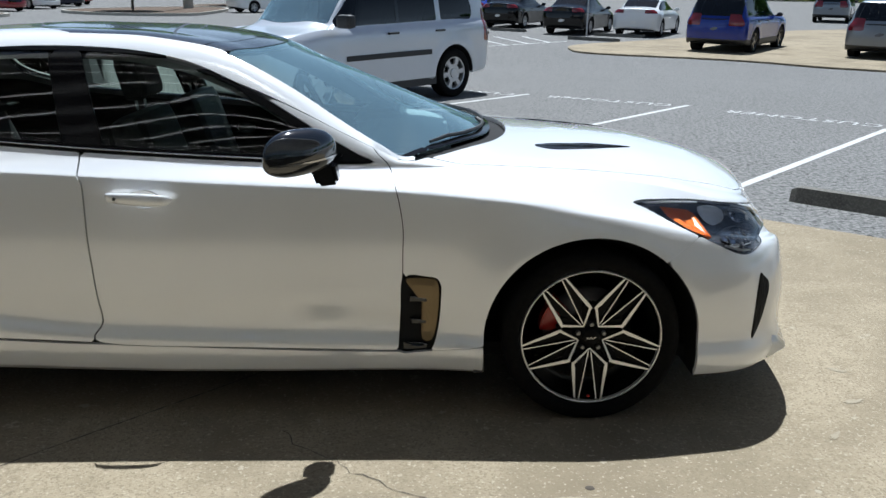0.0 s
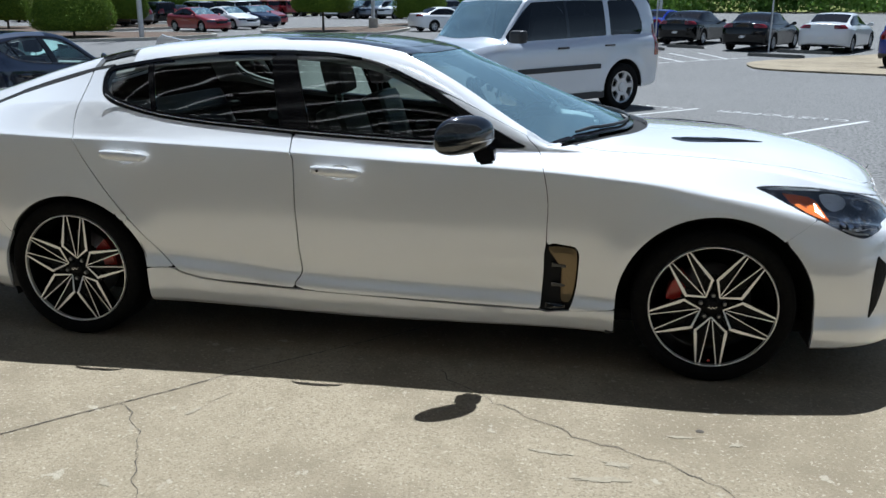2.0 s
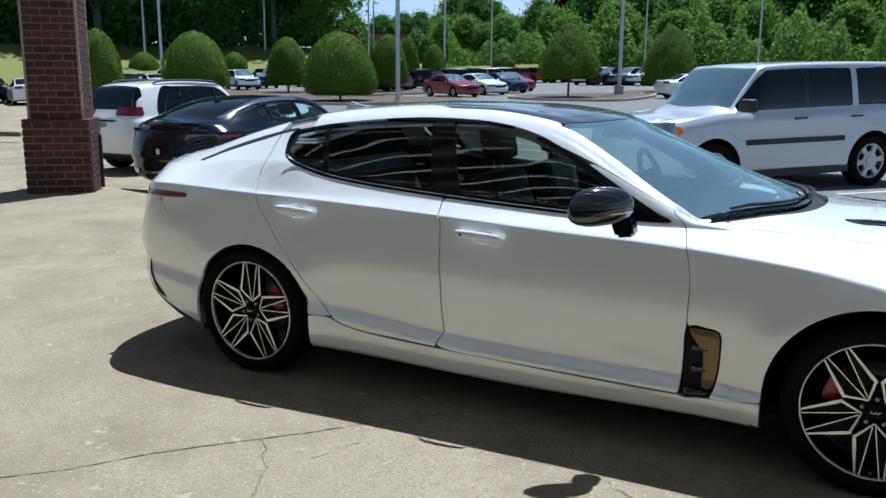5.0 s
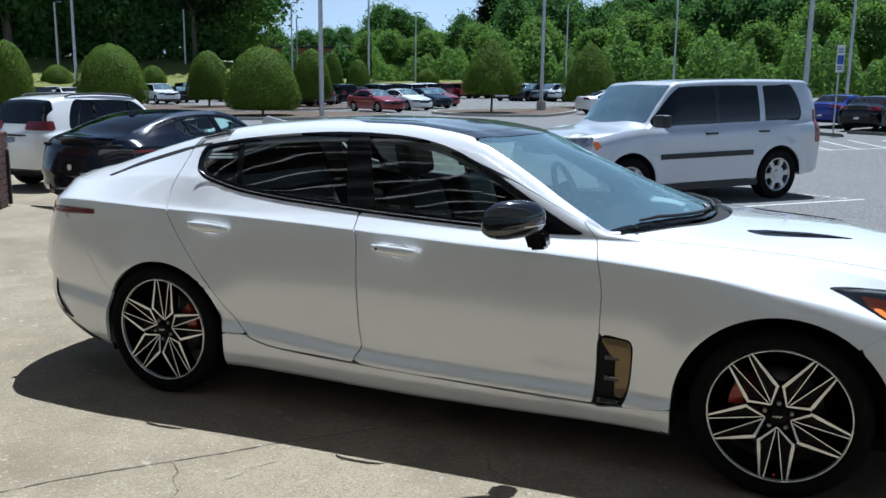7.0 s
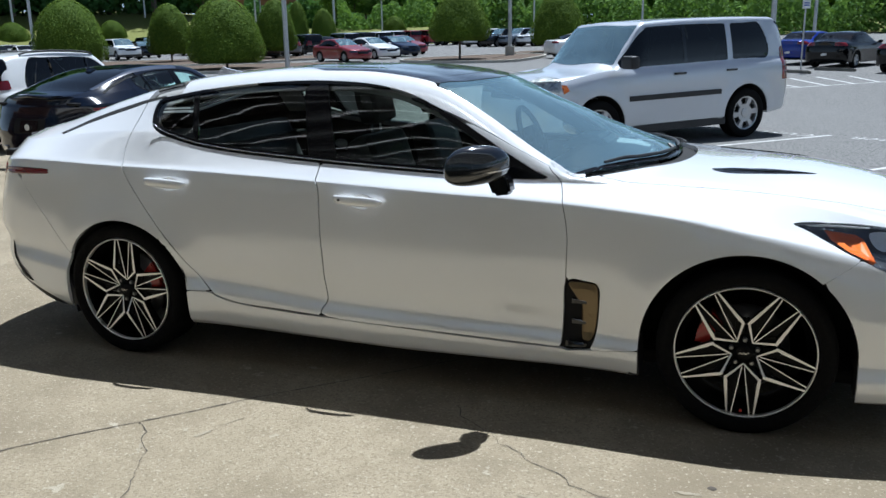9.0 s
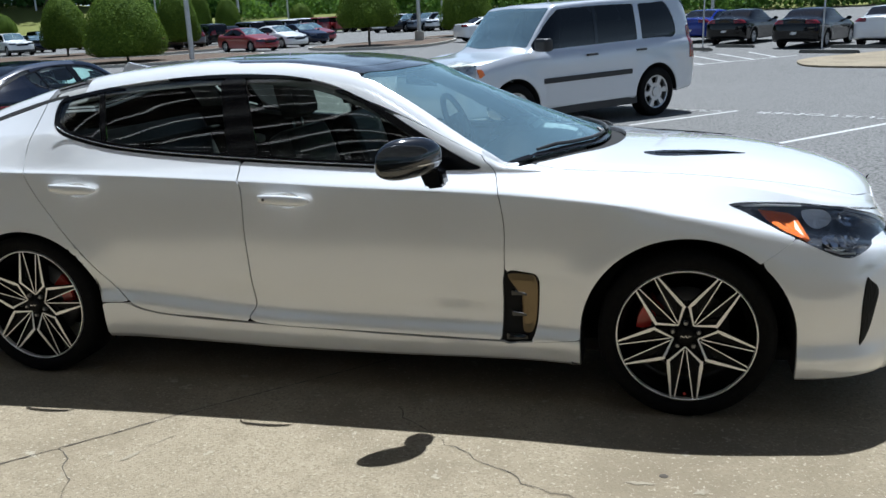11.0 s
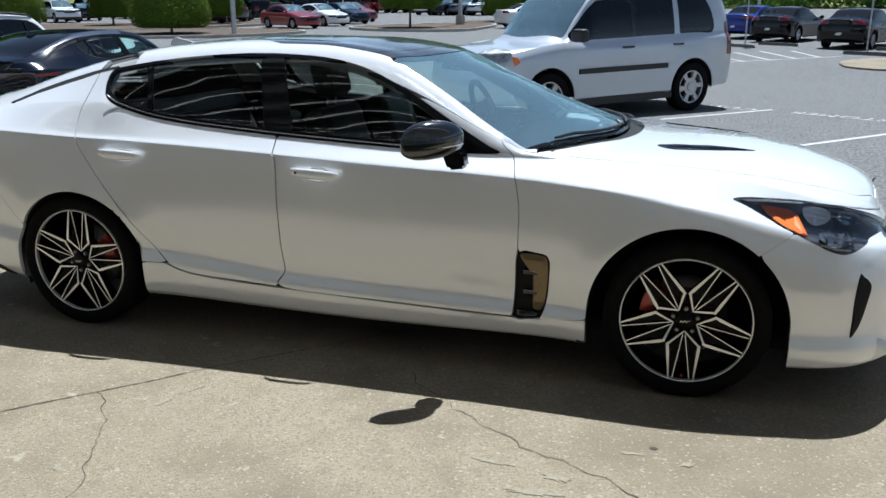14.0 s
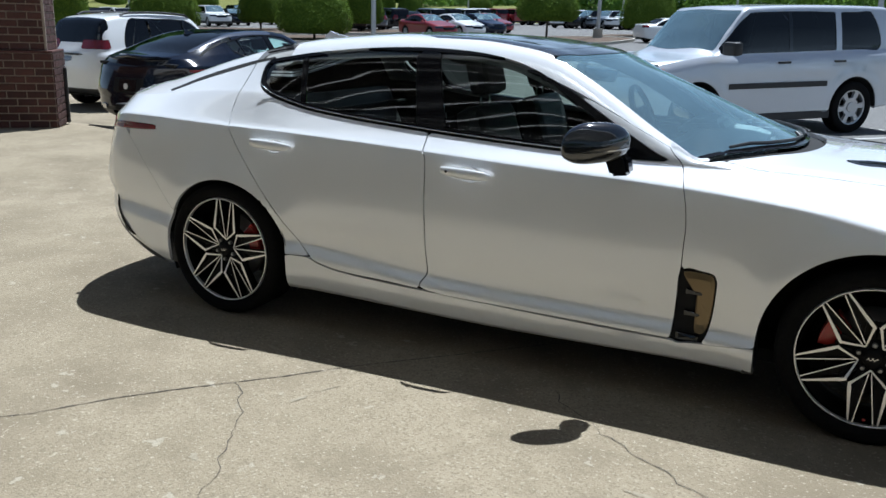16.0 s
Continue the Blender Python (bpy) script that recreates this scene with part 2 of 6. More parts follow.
def prism(pts, lo, hi, axis="z"):
    """A flat outline drawn out along an axis."""
    bm = bmesh.new()
    put = {"z": lambda p, h: (p[0], p[1], h), "y": lambda p, h: (p[0], h, p[1]), "x": lambda p, h: (h, p[0], p[1])}[axis]
    a, b = [bm.verts.new(put(p, lo)) for p in pts], [bm.verts.new(put(p, hi)) for p in pts]
    n = len(pts)
    bm.faces.new(a[::-1])
    bm.faces.new(b)
    for k in range(n):
        bm.faces.new((a[k], a[(k + 1) % n], b[(k + 1) % n], b[k]))
    bmesh.ops.recalc_face_normals(bm, faces=bm.faces)
    return bm


def spline(points):
    """A smooth curve through (x, value) pairs that does not overshoot."""
    p = np.array(sorted(points), float)
    x, y = p[:, 0], p[:, 1]
    h = np.diff(x)
    d = np.diff(y) / h
    m = np.zeros_like(y)
    m[0], m[-1] = d[0], d[-1]
    for k in range(1, len(x) - 1):
        if d[k - 1] * d[k] > 0:
            w1, w2 = 2 * h[k] + h[k - 1], h[k] + 2 * h[k - 1]
            m[k] = (w1 + w2) / (w1 / d[k - 1] + w2 / d[k])

    def f(q):
        q = np.clip(np.asarray(q, float), x[0], x[-1])
        i = np.clip(np.searchsorted(x, q) - 1, 0, len(h) - 1)
        t = (q - x[i]) / h[i]
        return (2 * t**3 - 3 * t**2 + 1) * y[i] + (t**3 - 2 * t**2 + t) * h[i] * m[i] + (3 * t**2 - 2 * t**3) * y[i + 1] + (t**3 - t**2) * h[i] * m[i + 1]

    return f


def rounded(pts, n=6, closed=True):
    """Catmull-Rom through points in the plane."""
    p = np.array(pts, float)
    out = []
    k = len(p)
    for i in range(k if closed else k - 1):
        a, b, c, d = (p[(i - 1) % k], p[i], p[(i + 1) % k], p[(i + 2) % k]) if closed else (p[max(i - 1, 0)], p[i], p[i + 1], p[min(i + 2, k - 1)])
        for t in np.arange(n) / n:
            out.append(0.5 * (2 * b + (c - a) * t + (2 * a - 5 * b + 4 * c - d) * t**2 + (3 * b - a - 3 * c + d) * t**3))
    if not closed:
        out.append(p[-1])
    return np.array(out)


def inside(poly, x, z):
    """Signed distance to a closed outline, positive within."""
    poly = np.asarray(poly, float)
    best = np.full(x.shape, 1e9)
    odd = np.zeros(x.shape, bool)
    for (ax, az), (bx, bz) in zip(poly, np.roll(poly, -1, 0)):
        ex, ez = bx - ax, bz - az
        t = np.clip(((x - ax) * ex + (z - az) * ez) / max(ex * ex + ez * ez, 1e-12), 0, 1)
        best = np.minimum(best, (x - ax - t * ex) ** 2 + (z - az - t * ez) ** 2)
        if az != bz:
            odd ^= ((az > z) != (bz > z)) & (x < ax + (z - az) / (bz - az) * ex)
    return np.where(odd, 1, -1) * np.sqrt(best)


class Shell:
    """A skin over a grid of points, from which panels are cut out along smooth lines."""

    def __init__(self, grid, row):
        n, m, _ = grid.shape
        self.v = grid.reshape(-1, 3)
        du, dv = np.gradient(grid, axis=0), np.gradient(grid, axis=1)
        nn = np.cross(du, dv).reshape(-1, 3)
        size = np.linalg.norm(nn, axis=1, keepdims=True)
        nn = nn / np.maximum(size, 1e-12)
        nn[size[:, 0] < 1e-10] = (0, 0, 1)
        out = self.v - np.array([0, 0, 0.55])
        flip = np.sign((nn * out).sum(1).sum())
        self.n = nn * flip
        self.row = np.broadcast_to(row[None, :], (n, m)).reshape(-1)
        i, j = np.meshgrid(np.arange(n - 1), np.arange(m - 1), indexing="ij")
        a = (i * m + j).ravel()
        q = np.stack([a, a + m, a + m + 1, a + 1], 1)
        if flip < 0:
            q = q[:, ::-1]
        self.f = np.concatenate([q[:, [0, 1, 2]], q[:, [0, 2, 3]]])
        self.x, self.y, self.z = self.v.T

    def cut(self, f, gap=0.0):
        """Vertices, normals and triangles where f exceeds gap."""
        f = f - gap
        k = f[self.f] > 0
        c = k.sum(1)
        tris = [self.f[c == 3]]
        nv, nn, memo = [], [], {}
        base = len(self.v)

        def cross(a, b):
            key = (a, b) if a < b else (b, a)
            if key not in memo:
                t = f[key[0]] / (f[key[0]] - f[key[1]])
                nv.append(self.v[key[0]] * (1 - t) + self.v[key[1]] * t)
                nn.append(self.n[key[0]] * (1 - t) + self.n[key[1]] * t)
                memo[key] = base + len(nv) - 1
            return memo[key]

        more = []
        for tri, kk in zip(self.f[(c == 1) | (c == 2)].tolist(), k[(c == 1) | (c == 2)].tolist()):
            if sum(kk) == 1:
                s = kk.index(True)
                a, b, d = tri[s], tri[(s + 1) % 3], tri[(s + 2) % 3]
                more.append((a, cross(a, b), cross(a, d)))
            else:
                s = kk.index(False)
                a, b, d = tri[s], tri[(s + 1) % 3], tri[(s + 2) % 3]
                p, q = cross(a, b), cross(a, d)
                more += [(p, b, d), (p, d, q)]
        tris = np.concatenate([tris[0], np.array(more, int).reshape(-1, 3)])
        v = np.concatenate([self.v, np.array(nv).reshape(-1, 3)])
        n = np.concatenate([self.n, np.array(nn).reshape(-1, 3)])
        used, back = np.unique(tris, return_inverse=True)
        return v[used], n[used], back.reshape(-1, 3)

    def panel(self, name, mat, parent, f, gap=0.002, depth=0.018, lift=0.0, label=""):
        v, n, t = self.cut(f, gap)
        if not len(t):
            return None
        n = n / np.maximum(np.linalg.norm(n, axis=1, keepdims=True), 1e-9)
        v = v + n * lift
        if depth:
            e = np.concatenate([t[:, [0, 1]], t[:, [1, 2]], t[:, [2, 0]]])
            key = np.sort(e, 1)
            _, first, count = np.unique(key, axis=0, return_index=True, return_counts=True)
            e = e[first[count == 1]]
            size = np.linalg.norm(v[e[:, 0]] - v[e[:, 1]], axis=1)
            e = e[size > 1e-7]
            ids, inv = np.unique(e, return_inverse=True)
            inv = inv.reshape(-1, 2)
            edge = v[e[:, 1]] - v[e[:, 0]]
            side = np.zeros((len(ids), 3))
            sn = np.cross(edge, n[e[:, 0]])
            np.add.at(side, inv[:, 0], sn)
            np.add.at(side, inv[:, 1], sn)
            side /= np.maximum(np.linalg.norm(side, axis=1, keepdims=True), 1e-9)
            b, k = len(v), len(ids)
            v = np.concatenate([v, v[ids], v[ids] - n[ids] * depth])
            n = np.concatenate([n, side, side])
            quads = np.stack([b + inv[:, 1], b + inv[:, 0], b + k + inv[:, 0], b + k + inv[:, 1]], 1)
            t = t.tolist() + quads.tolist()
        return from_arrays(name, v, t, mat, parent, label, n)


def car_shell(rows, front, rear, cap_f, cap_r, nx, sub, arches=()):
    """Loft rows from sill to roof centre. A row: (offset at nose, offset at tail, width curve or None, height curve)."""
    w = (1 - np.cos(np.linspace(0, 1, nx) * np.pi)) / 2
    w = 0.45 * w + 0.55 * np.linspace(0, 1, nx)
    ends = np.linspace(0, 1, 14)[1:-1] ** 2.2 * 0.02
    w = np.unique(np.concatenate([w, ends, 1 - ends]))
    base = front + (rear - front) * w
    keys = []
    for of, orr, width, height in rows:
        x = base + of * np.clip((base - (front - 0.8)) / 0.8, 0, 1) ** 2 + orr * np.clip(((rear + 0.7) - base) / 0.7, 0, 1) ** 2
        sf, sr = np.clip((front + of - x) / cap_f[0], 0, 1), np.clip((x - rear - orr) / cap_r[0], 0, 1)
        c = (1 - (1 - sf) ** cap_f[1]) ** (1 / cap_f[1]) * (1 - (1 - sr) ** cap_r[1]) ** (1 / cap_r[1])
        keys.append(np.stack([x, (width(x) if width else 0 * x) * c, height(x)], 1))
    keys = np.array(keys)
    cols, ids = [], []
    m = len(keys)
    for j in range(m - 1):
        a, b, c, d = keys[max(j - 1, 0)], keys[j], keys[j + 1], keys[min(j + 2, m - 1)].copy()
        if j == m - 2:
            d = keys[m - 2] * np.array([1, -1, 1])
        dist = [np.maximum(np.linalg.norm(q - p, axis=1, keepdims=True), 1e-5) ** 0.5 for p, q in ((a, b), (b, c), (c, d))]
        if j == 0:
            dist[0] = dist[1]
            a = 2 * b - c
        t0, t1 = 0, dist[0]
        t2 = t1 + dist[1]
        t3 = t2 + dist[2]
        for s in range(sub[j]):
            t = t1 + (t2 - t1) * s / sub[j]
            a1 = (t1 - t) / (t1 - t0) * a + (t - t0) / (t1 - t0) * b
            a2 = (t2 - t) / (t2 - t1) * b + (t - t1) / (t2 - t1) * c
            a3 = (t3 - t) / (t3 - t2) * c + (t - t2) / (t3 - t2) * d
            b1 = (t2 - t) / (t2 - t0) * a1 + (t - t0) / (t2 - t0) * a2
            b2 = (t3 - t) / (t3 - t1) * a2 + (t - t1) / (t3 - t1) * a3
            cols.append((t2 - t) / (t2 - t1) * b1 + (t - t1) / (t2 - t1) * b2)
            ids.append(j + s / sub[j])
    cols.append(keys[-1])
    ids.append(m - 1)
    half = np.stack(cols, 1)
    ids = np.array(ids)
    half[:, :, 1] = np.maximum(half[:, :, 1], 0)
    for cx, cz, r, amount, width in arches:          # swelling round the wheels
        d = np.hypot(half[:, :, 0] - cx, half[:, :, 2] - cz)
        half[:, :, 1] += amount * np.exp(-((d - r) / width) ** 2) * (half[:, :, 1] > 0.3 * half[:, :, 1].max())
    right = half * np.array([1, -1, 1])
    grid = np.concatenate([right, half[:, -2::-1]], 1)
    return Shell(grid, np.concatenate([ids, ids[-2::-1]]))

# ---- wheels ----
def tyre_mesh(r, width, rim, name="tyre"):
    bm = bmesh.new()
    h = width / 2
    prof = [(rim, -h * 0.86), (rim + 0.012, -h * 0.97), ((rim + r) / 2, -h * 1.0), (r - 0.022, -h * 0.97), (r - 0.007, -h * 0.88), (r - 0.001, -h * 0.7), (r, 0),
            (r - 0.001, h * 0.7), (r - 0.007, h * 0.88), (r - 0.022, h * 0.97), ((rim + r) / 2, h), (rim + 0.012, h * 0.97), (rim, h * 0.86)]
    lathe(bm, prof, "y", 56)
    return bm


def bar(bm, a, b, wa, wb, y0, y1, drop=0.0, cuts=(1.15, .86)):
    """A straight spoke bar between two points of the wheel's plane, its face at y0 (outwards is -y), sinking by drop towards a."""
    a, b = Vector((a[0], 0, a[1])), Vector((b[0], 0, b[1]))
    d = (b - a).normalized()
    s = Vector((-d.z, 0, d.x))
    v = []
    for p, w, dy in ((a, wa, drop), (b, wb, 0.0)):
        for k, y, cut in ((-1, y1 + dy, cuts[0]), (-1, y0 + dy, cuts[1]), (1, y0 + dy, cuts[1]), (1, y1 + dy, cuts[0])):
            q = p + s * (k * w / 2 * cut)
            v.append(bm.verts.new((q.x, y, q.z)))
    for k in range(4):
        bm.faces.new((v[k], v[(k + 1) % 4], v[4 + (k + 1) % 4], v[4 + k]))
    bm.faces.new(v[:4][::-1])
    bm.faces.new(v[4:])


def spin(p, deg):
    c, s = math.cos(radians(deg)), math.sin(radians(deg))
    return (p[0] * c - p[1] * s, p[0] * s + p[1] * c)


def star_wheel(car, x, side, r, width, phase, caliper_at):
    """A nineteen-inch wheel with five split, machined spoke fans over black."""
    R = 0.2585
    face = -width / 2 + 0.012
    m = pose(x, side * -0.0, r) if side < 0 else pose(x, 0, r, 0, 0, 180)
    wheel = new("wheel")
    wheel.parent = car
    wheel.matrix_basis = m @ pose(0, 0, 0)
    wheel.location.y = side * (0.910 - width / 2 if x > 0 else 0.919 - width / 2)
    t = tyre_mesh(r, width, R + 0.006)
    part("tyre", t, RUBBER, wheel, "black low-profile tyre", True)
    bm = bmesh.new()
    lathe(bm, [(R + 0.004, width / 2 - 0.01), (R - 0.02, width / 2 - 0.03), (R - 0.035, 0.0), (R - 0.02, face + 0.045), (R - 0.012, face + 0.02)], "y", 56)
    part("rim_barrel", bm, WHEELBLACK, wheel, "", True)
    bm = bmesh.new()
    lathe(bm, [(R - 0.0045, face + 0.02), (R - 0.004, face + 0.003), (R - 0.002, face - 0.001), (R + 0.0022, face + 0.001), (R + 0.004, face + 0.012)], "y", 64)
    part("rim_lip", bm, MACHINED, wheel, "thin bright machined rim edge", True)
    for k in range(5):
        bm, dark = bmesh.new(), bmesh.new()
        for s in (-1, 1):
            def at(a, rr):
                return spin((s * a * R, rr * R), phase + 72 * k)
            for p, q, w0, w1, y0, drop in (((0.0, 0.185), (0.235, 0.395), 0.0065, 0.0105, 0.003, 0.018), ((0.242, 0.375), (0.232, 0.47), 0.0095, 0.0145, 0.001, 0.002),
                                           ((0.232, 0.465), (0.188, 0.97), 0.0145, 0.0068, 0.001, 0.0), ((0.018, 0.23), (0.132, 0.97), 0.0040, 0.0046, 0.002, 0.016)):
                bar(bm, at(*p), at(*q), w0, w1, face + y0, face + y0 + 0.002, drop, (0.94, 0.90))
                bar(dark, at(*p), at(*q), w0, w1, face + y0 + 0.0018, face + 0.024, drop, (1.25, 0.92))
            bar(dark, at(0.10, 0.22), at(0.178, 0.96), 0.030, 0.022, face + 0.012, face + 0.05, 0.018)
            bar(dark, at(0.05, 0.2), at(0.21, 0.45), 0.05, 0.03, face + 0.014, face + 0.05, 0.02)
            bar(dark, at(0.21, 0.40), at(0.29, 0.40), 0.022, 0.012, face + 0.012, face + 0.045)
        part("spoke_face", bm, MACHINED, wheel, "bright machined face of a split spoke")
        part("spoke", dark, WHEELBLACK, wheel, "gloss black spoke sides")
    bm = bmesh.new()
    lathe(bm, [(0.072, face + 0.06), (0.07, face + 0.03), (0.055, face + 0.022), (0.036, face + 0.02), (0.033, face + 0.008), (0.028, face + 0.004), (0.0005, face + 0.003)], "y", 40)
    part("hub_cap", bm, WHEELBLACK, wheel, "black wheel centre cap", True)
    bm = bmesh.new()
    for a, b in (((-0.019, -0.004), (-0.013, 0.005)), ((-0.014, 0.001), (-0.006, -0.005)), ((-0.006, -0.005), (-0.001, 0.005)), ((0.0, 0.004), (0.006, -0.005)), ((0.006, -0.005), (0.012, 0.004)), ((0.012, 0.004), (0.018, 0.003))):
        bar(bm, a, b, 0.0025, 0.0025, face + 0.0015, face + 0.004)
    part("centre_badge", bm, CHROME, wheel, "small silver strokes on the cap")
    for k in range(5):
        p = spin((0, 0.050), phase + 36 + 72 * k)
        bm = bmesh.new()
        lathe(bm, [(0.0095, face + 0.035), (0.0095, face + 0.012), (0.007, face + 0.008), (0.0005, face + 0.008)], "y", 6, (p[0], 0, p[1]))
        part("lug_nut", bm, STEEL, wheel)
    bm = bmesh.new()
    lathe(bm, [(0.165, face + 0.115), (0.165, face + 0.09), (0.09, face + 0.088), (0.085, face + 0.06)], "y", 48)
    part("brake_disc", bm, STEEL, wheel, "steel brake disc behind the spokes", True)
    bm = bmesh.new()
    arc = [spin((rr, 0), caliper_at + a) for rr, span in ((0.185, range(-22, 23, 4)), (0.118, range(22, -23, -4))) for a in span]
    bm.free()
    bm = prism(arc, face + 0.055, face + 0.13, "y")
    bmesh.ops.bevel(bm, geom=[e for e in bm.edges if abs(e.verts[0].co.y - e.verts[1].co.y) < 1e-6], offset=0.006, segments=2, affect="EDGES")
    part("brake_caliper", bm, CALIPER, wheel, "red brake caliper")
    if x > 0 and side < 0:
        bm = bmesh.new()
        lathe(bm, [(0.0055, face + 0.006), (0.0055, face + 0.0005), (0.0005, face)], "y", 12, (0.002, 0, -0.2335))
        part("balance_dot", bm, CALIPER, wheel, "small red paint dot")
    return wheel


def plain_wheel(car, x, side, track, r, width, rim, spokes, mat, phase=0.0, hole=0.42):
    """A tyre with a simple spoked rim."""
    wheel = new("wheel")
    wheel.parent = car
    wheel.matrix_basis = pose(x, side * track, r, 0, 0, 0 if side < 0 else 180)
    part("tyre", tyre_mesh(r, width, rim + 0.004), RUBBER, wheel, "", True)
    face = -width / 2 + 0.02
    bm = bmesh.new()
    lathe(bm, [(rim + 0.004, face - 0.005), (rim - 0.012, face), (rim - 0.02, face + 0.03), (rim - 0.025, width / 2)], "y", 40)
    if spokes == 6:
        lathe(bm, [(rim * .56, face + .03), (rim * .55, face + .008), (rim * .3, face + .012)], "y", 40)
        for k in range(6):
            bar(bm, spin((0, rim * .5), phase + 60 * k), spin((0, rim - .01), phase + 60 * k), rim * .26, rim * .40, face + .006, face + .04, .002)
    for k in range(spokes if spokes != 6 else 0):
        bar(bm, spin((0, 0.05), phase + 360 / spokes * k), spin((0, rim - 0.01), phase + 360 / spokes * k), rim * hole, rim * hole * 0.62, face + 0.008, face + 0.04, 0.006)
    lathe(bm, [(0.075, face + 0.04), (0.07, face + 0.004), (0.03, face), (0.0005, face)], "y", 24)
    part("rim", bm, mat, wheel, "", False)
    bm = bmesh.new()
    lathe(bm, [(rim - 0.02, face + 0.08), (0.001, face + 0.08)], "y", 24)
    part("wheel_back", bm, LINER, wheel)
    return wheel


# ---- the white fastback and its dark twin ----
def fastback(car, body, clear=True):
    n_ = lambda *p: spline(p)
    W = n_((2.36, .85), (2.1, .885), (1.9, .91), (1.7, .92), (1.45, .922), (1.05, .90), (.7, .885), (0, .885), (-.6, .89), (-1.1, .908), (-1.5, .928), (-1.9, .912), (-2.52, .84))
    inset = n_((2.345, .12), (1.9, .115), (1.75, .095), (1.55, .05), (1.3, .012), (1.1, 0), (-2.52, 0))
    belt_y = n_((2.29, .60), (1.9, .665), (1.7, .69), (1.4, .73), (1.0, .75), (.6, .775), (0, .792), (-.6, .803), (-1.1, .803), (-1.5, .79), (-2.0, .755), (-2.52, .70))
    belt_z = n_((2.29, .695), (2.1, .765), (1.9, .815), (1.74, .853), (1.4, .905), (1.07, .932), (.64, .942), (.217, .951), (-.35, .983), (-.77, 1.014), (-1.0, 1.040), (-1.13, 1.064), (-1.24, 1.090), (-1.34, 1.104), (-1.6, 1.095), (-2.0, 1.055), (-2.3, 1.035), (-2.52, .995))
    rail_y = n_((2.29, .52), (1.9, .575), (1.4, .61), (1.0, .65), (.76, .725), (.65, .72), (.36, .67), (.09, .625), (-.3, .60), (-.8, .60), (-1.26, .61), (-1.6, .615), (-2.0, .61), (-2.52, .56))
    rail_z = n_((2.29, .705), (2.1, .785), (1.9, .838), (1.74, .88), (1.4, .932), (1.0, .960), (.754, .968), (.68, 1.005), (.527, 1.095), (.398, 1.176), (.266, 1.251), (.132, 1.312), (-.005, 1.345), (-.29, 1.375), (-.59, 1.378), (-1.04, 1.352), (-1.24, 1.325), (-1.6, 1.237), (-2.0, 1.12), (-2.3, 1.06), (-2.52, 1.02))
    mid_z = n_((2.29, .72), (2.22, .800), (2.1, .864), (1.9, .923), (1.675, .959), (1.45, .971), (1.29, .976), (1.12, .99), (.9, 1.07), (.6, 1.19), (.3, 1.30), (.19, 1.343), (-.02, 1.378), (-.3, 1.402), (-.6, 1.408), (-1.0, 1.388), (-1.4, 1.335), (-1.8, 1.24), (-2.1, 1.14), (-2.3, 1.095), (-2.42, 1.09), (-2.52, 1.05))
    bulge = n_((2.35, .06), (.3, .06), (-.6, .06), (-1.0, .045), (-1.3, .0), (-1.7, .0), (-2.52, .01))
    tuck = n_((2.35, 0), (.85, 0), (.65, .022), (.2, .03), (-1.0, .03), (-1.6, .01), (-2.52, 0))
    crease = n_((2.29, .64), (1.9, .72), (1.5, .80), (1.1, .845), (.7, .873), (.1, .895), (-.54, .925), (-1.37, .955), (-2.0, .968), (-2.52, .94))
    sill = n_((2.29, .185), (1.9, .180), (1.0, .183), (0, .171), (-1.0, .194), (-1.8, .21), (-1.92, .221), (-2.11, .293), (-2.26, .357), (-2.52, .385))
    low = n_((2.29, .25), (1.9, .25), (.74, .271), (.12, .28), (-.32, .294), (-.906, .345), (-1.5, .37), (-2.2, .44), (-2.52, .47))
    mid = n_((2.29, .47), (1.5, .5), (0, .50), (-1.5, .56), (-2.52, .64))
    rows = [(-.25, .25, lambda x: W(x) * .8, lambda x: sill(x) + .03), (-.02, .06, lambda x: W(x) - .035, sill), (.0, .03, lambda x: W(x) - .004, low), (-.01, .02, lambda x: W(x) - .019, lambda x: low(x) + .085), (-.016, 0, lambda x: W(x) - .004, mid),
            (-.046, .10, lambda x: W(x) - .014 - .3 * inset(x), lambda x: crease(x) - .018), (-.064, .11, lambda x: W(x) - .018 - .8 * inset(x), lambda x: crease(x) - .002), (-.064, .12, lambda x: W(x) - .032 - inset(x), lambda x: crease(x) + .010),
            (-.12, .12, belt_y, belt_z), *[(-.12, .11, (lambda x, t=t: belt_y(x) * (1 - t) + rail_y(x) * t + bulge(x) * t * (1 - t)), (lambda x, t=t: belt_z(x) * (1 - t) + rail_z(x) * t)) for t in (.1, .5, .8)], (-.12, .09, lambda x: rail_y(x) - tuck(x), rail_z), (-.12, .06, lambda x: rail_y(x) * .56, lambda x: mid_z(x) * .68 + rail_z(x) * .32), (-.12, .05, None, mid_z)]
    s = car_shell(rows, 2.36, -2.52, (.45, 2.6), (.42, 2.6), 360, [2, 4, 6, 5, 12, 5, 2, 6, 3, 7, 7, 3, 8, 8], [(1.45, .325, .395, .009, .09), (-1.437, .325, .365, .010, .09)])
    x, z, a, row = s.x, s.z, np.abs(s.y), np.interp(s.row, [0, 8, 12, 14], [-1, 7, 8, 10])
    arch = np.minimum(np.maximum(np.hypot(x - 1.45, np.maximum(z - .325, 0)) - .394, (.55 - a) * 9), np.maximum(np.hypot(x + 1.437, np.maximum(z - .325, 0)) - .362, (.55 - a) * 9))
    arch = np.maximum(arch, (z - .82) * 9)
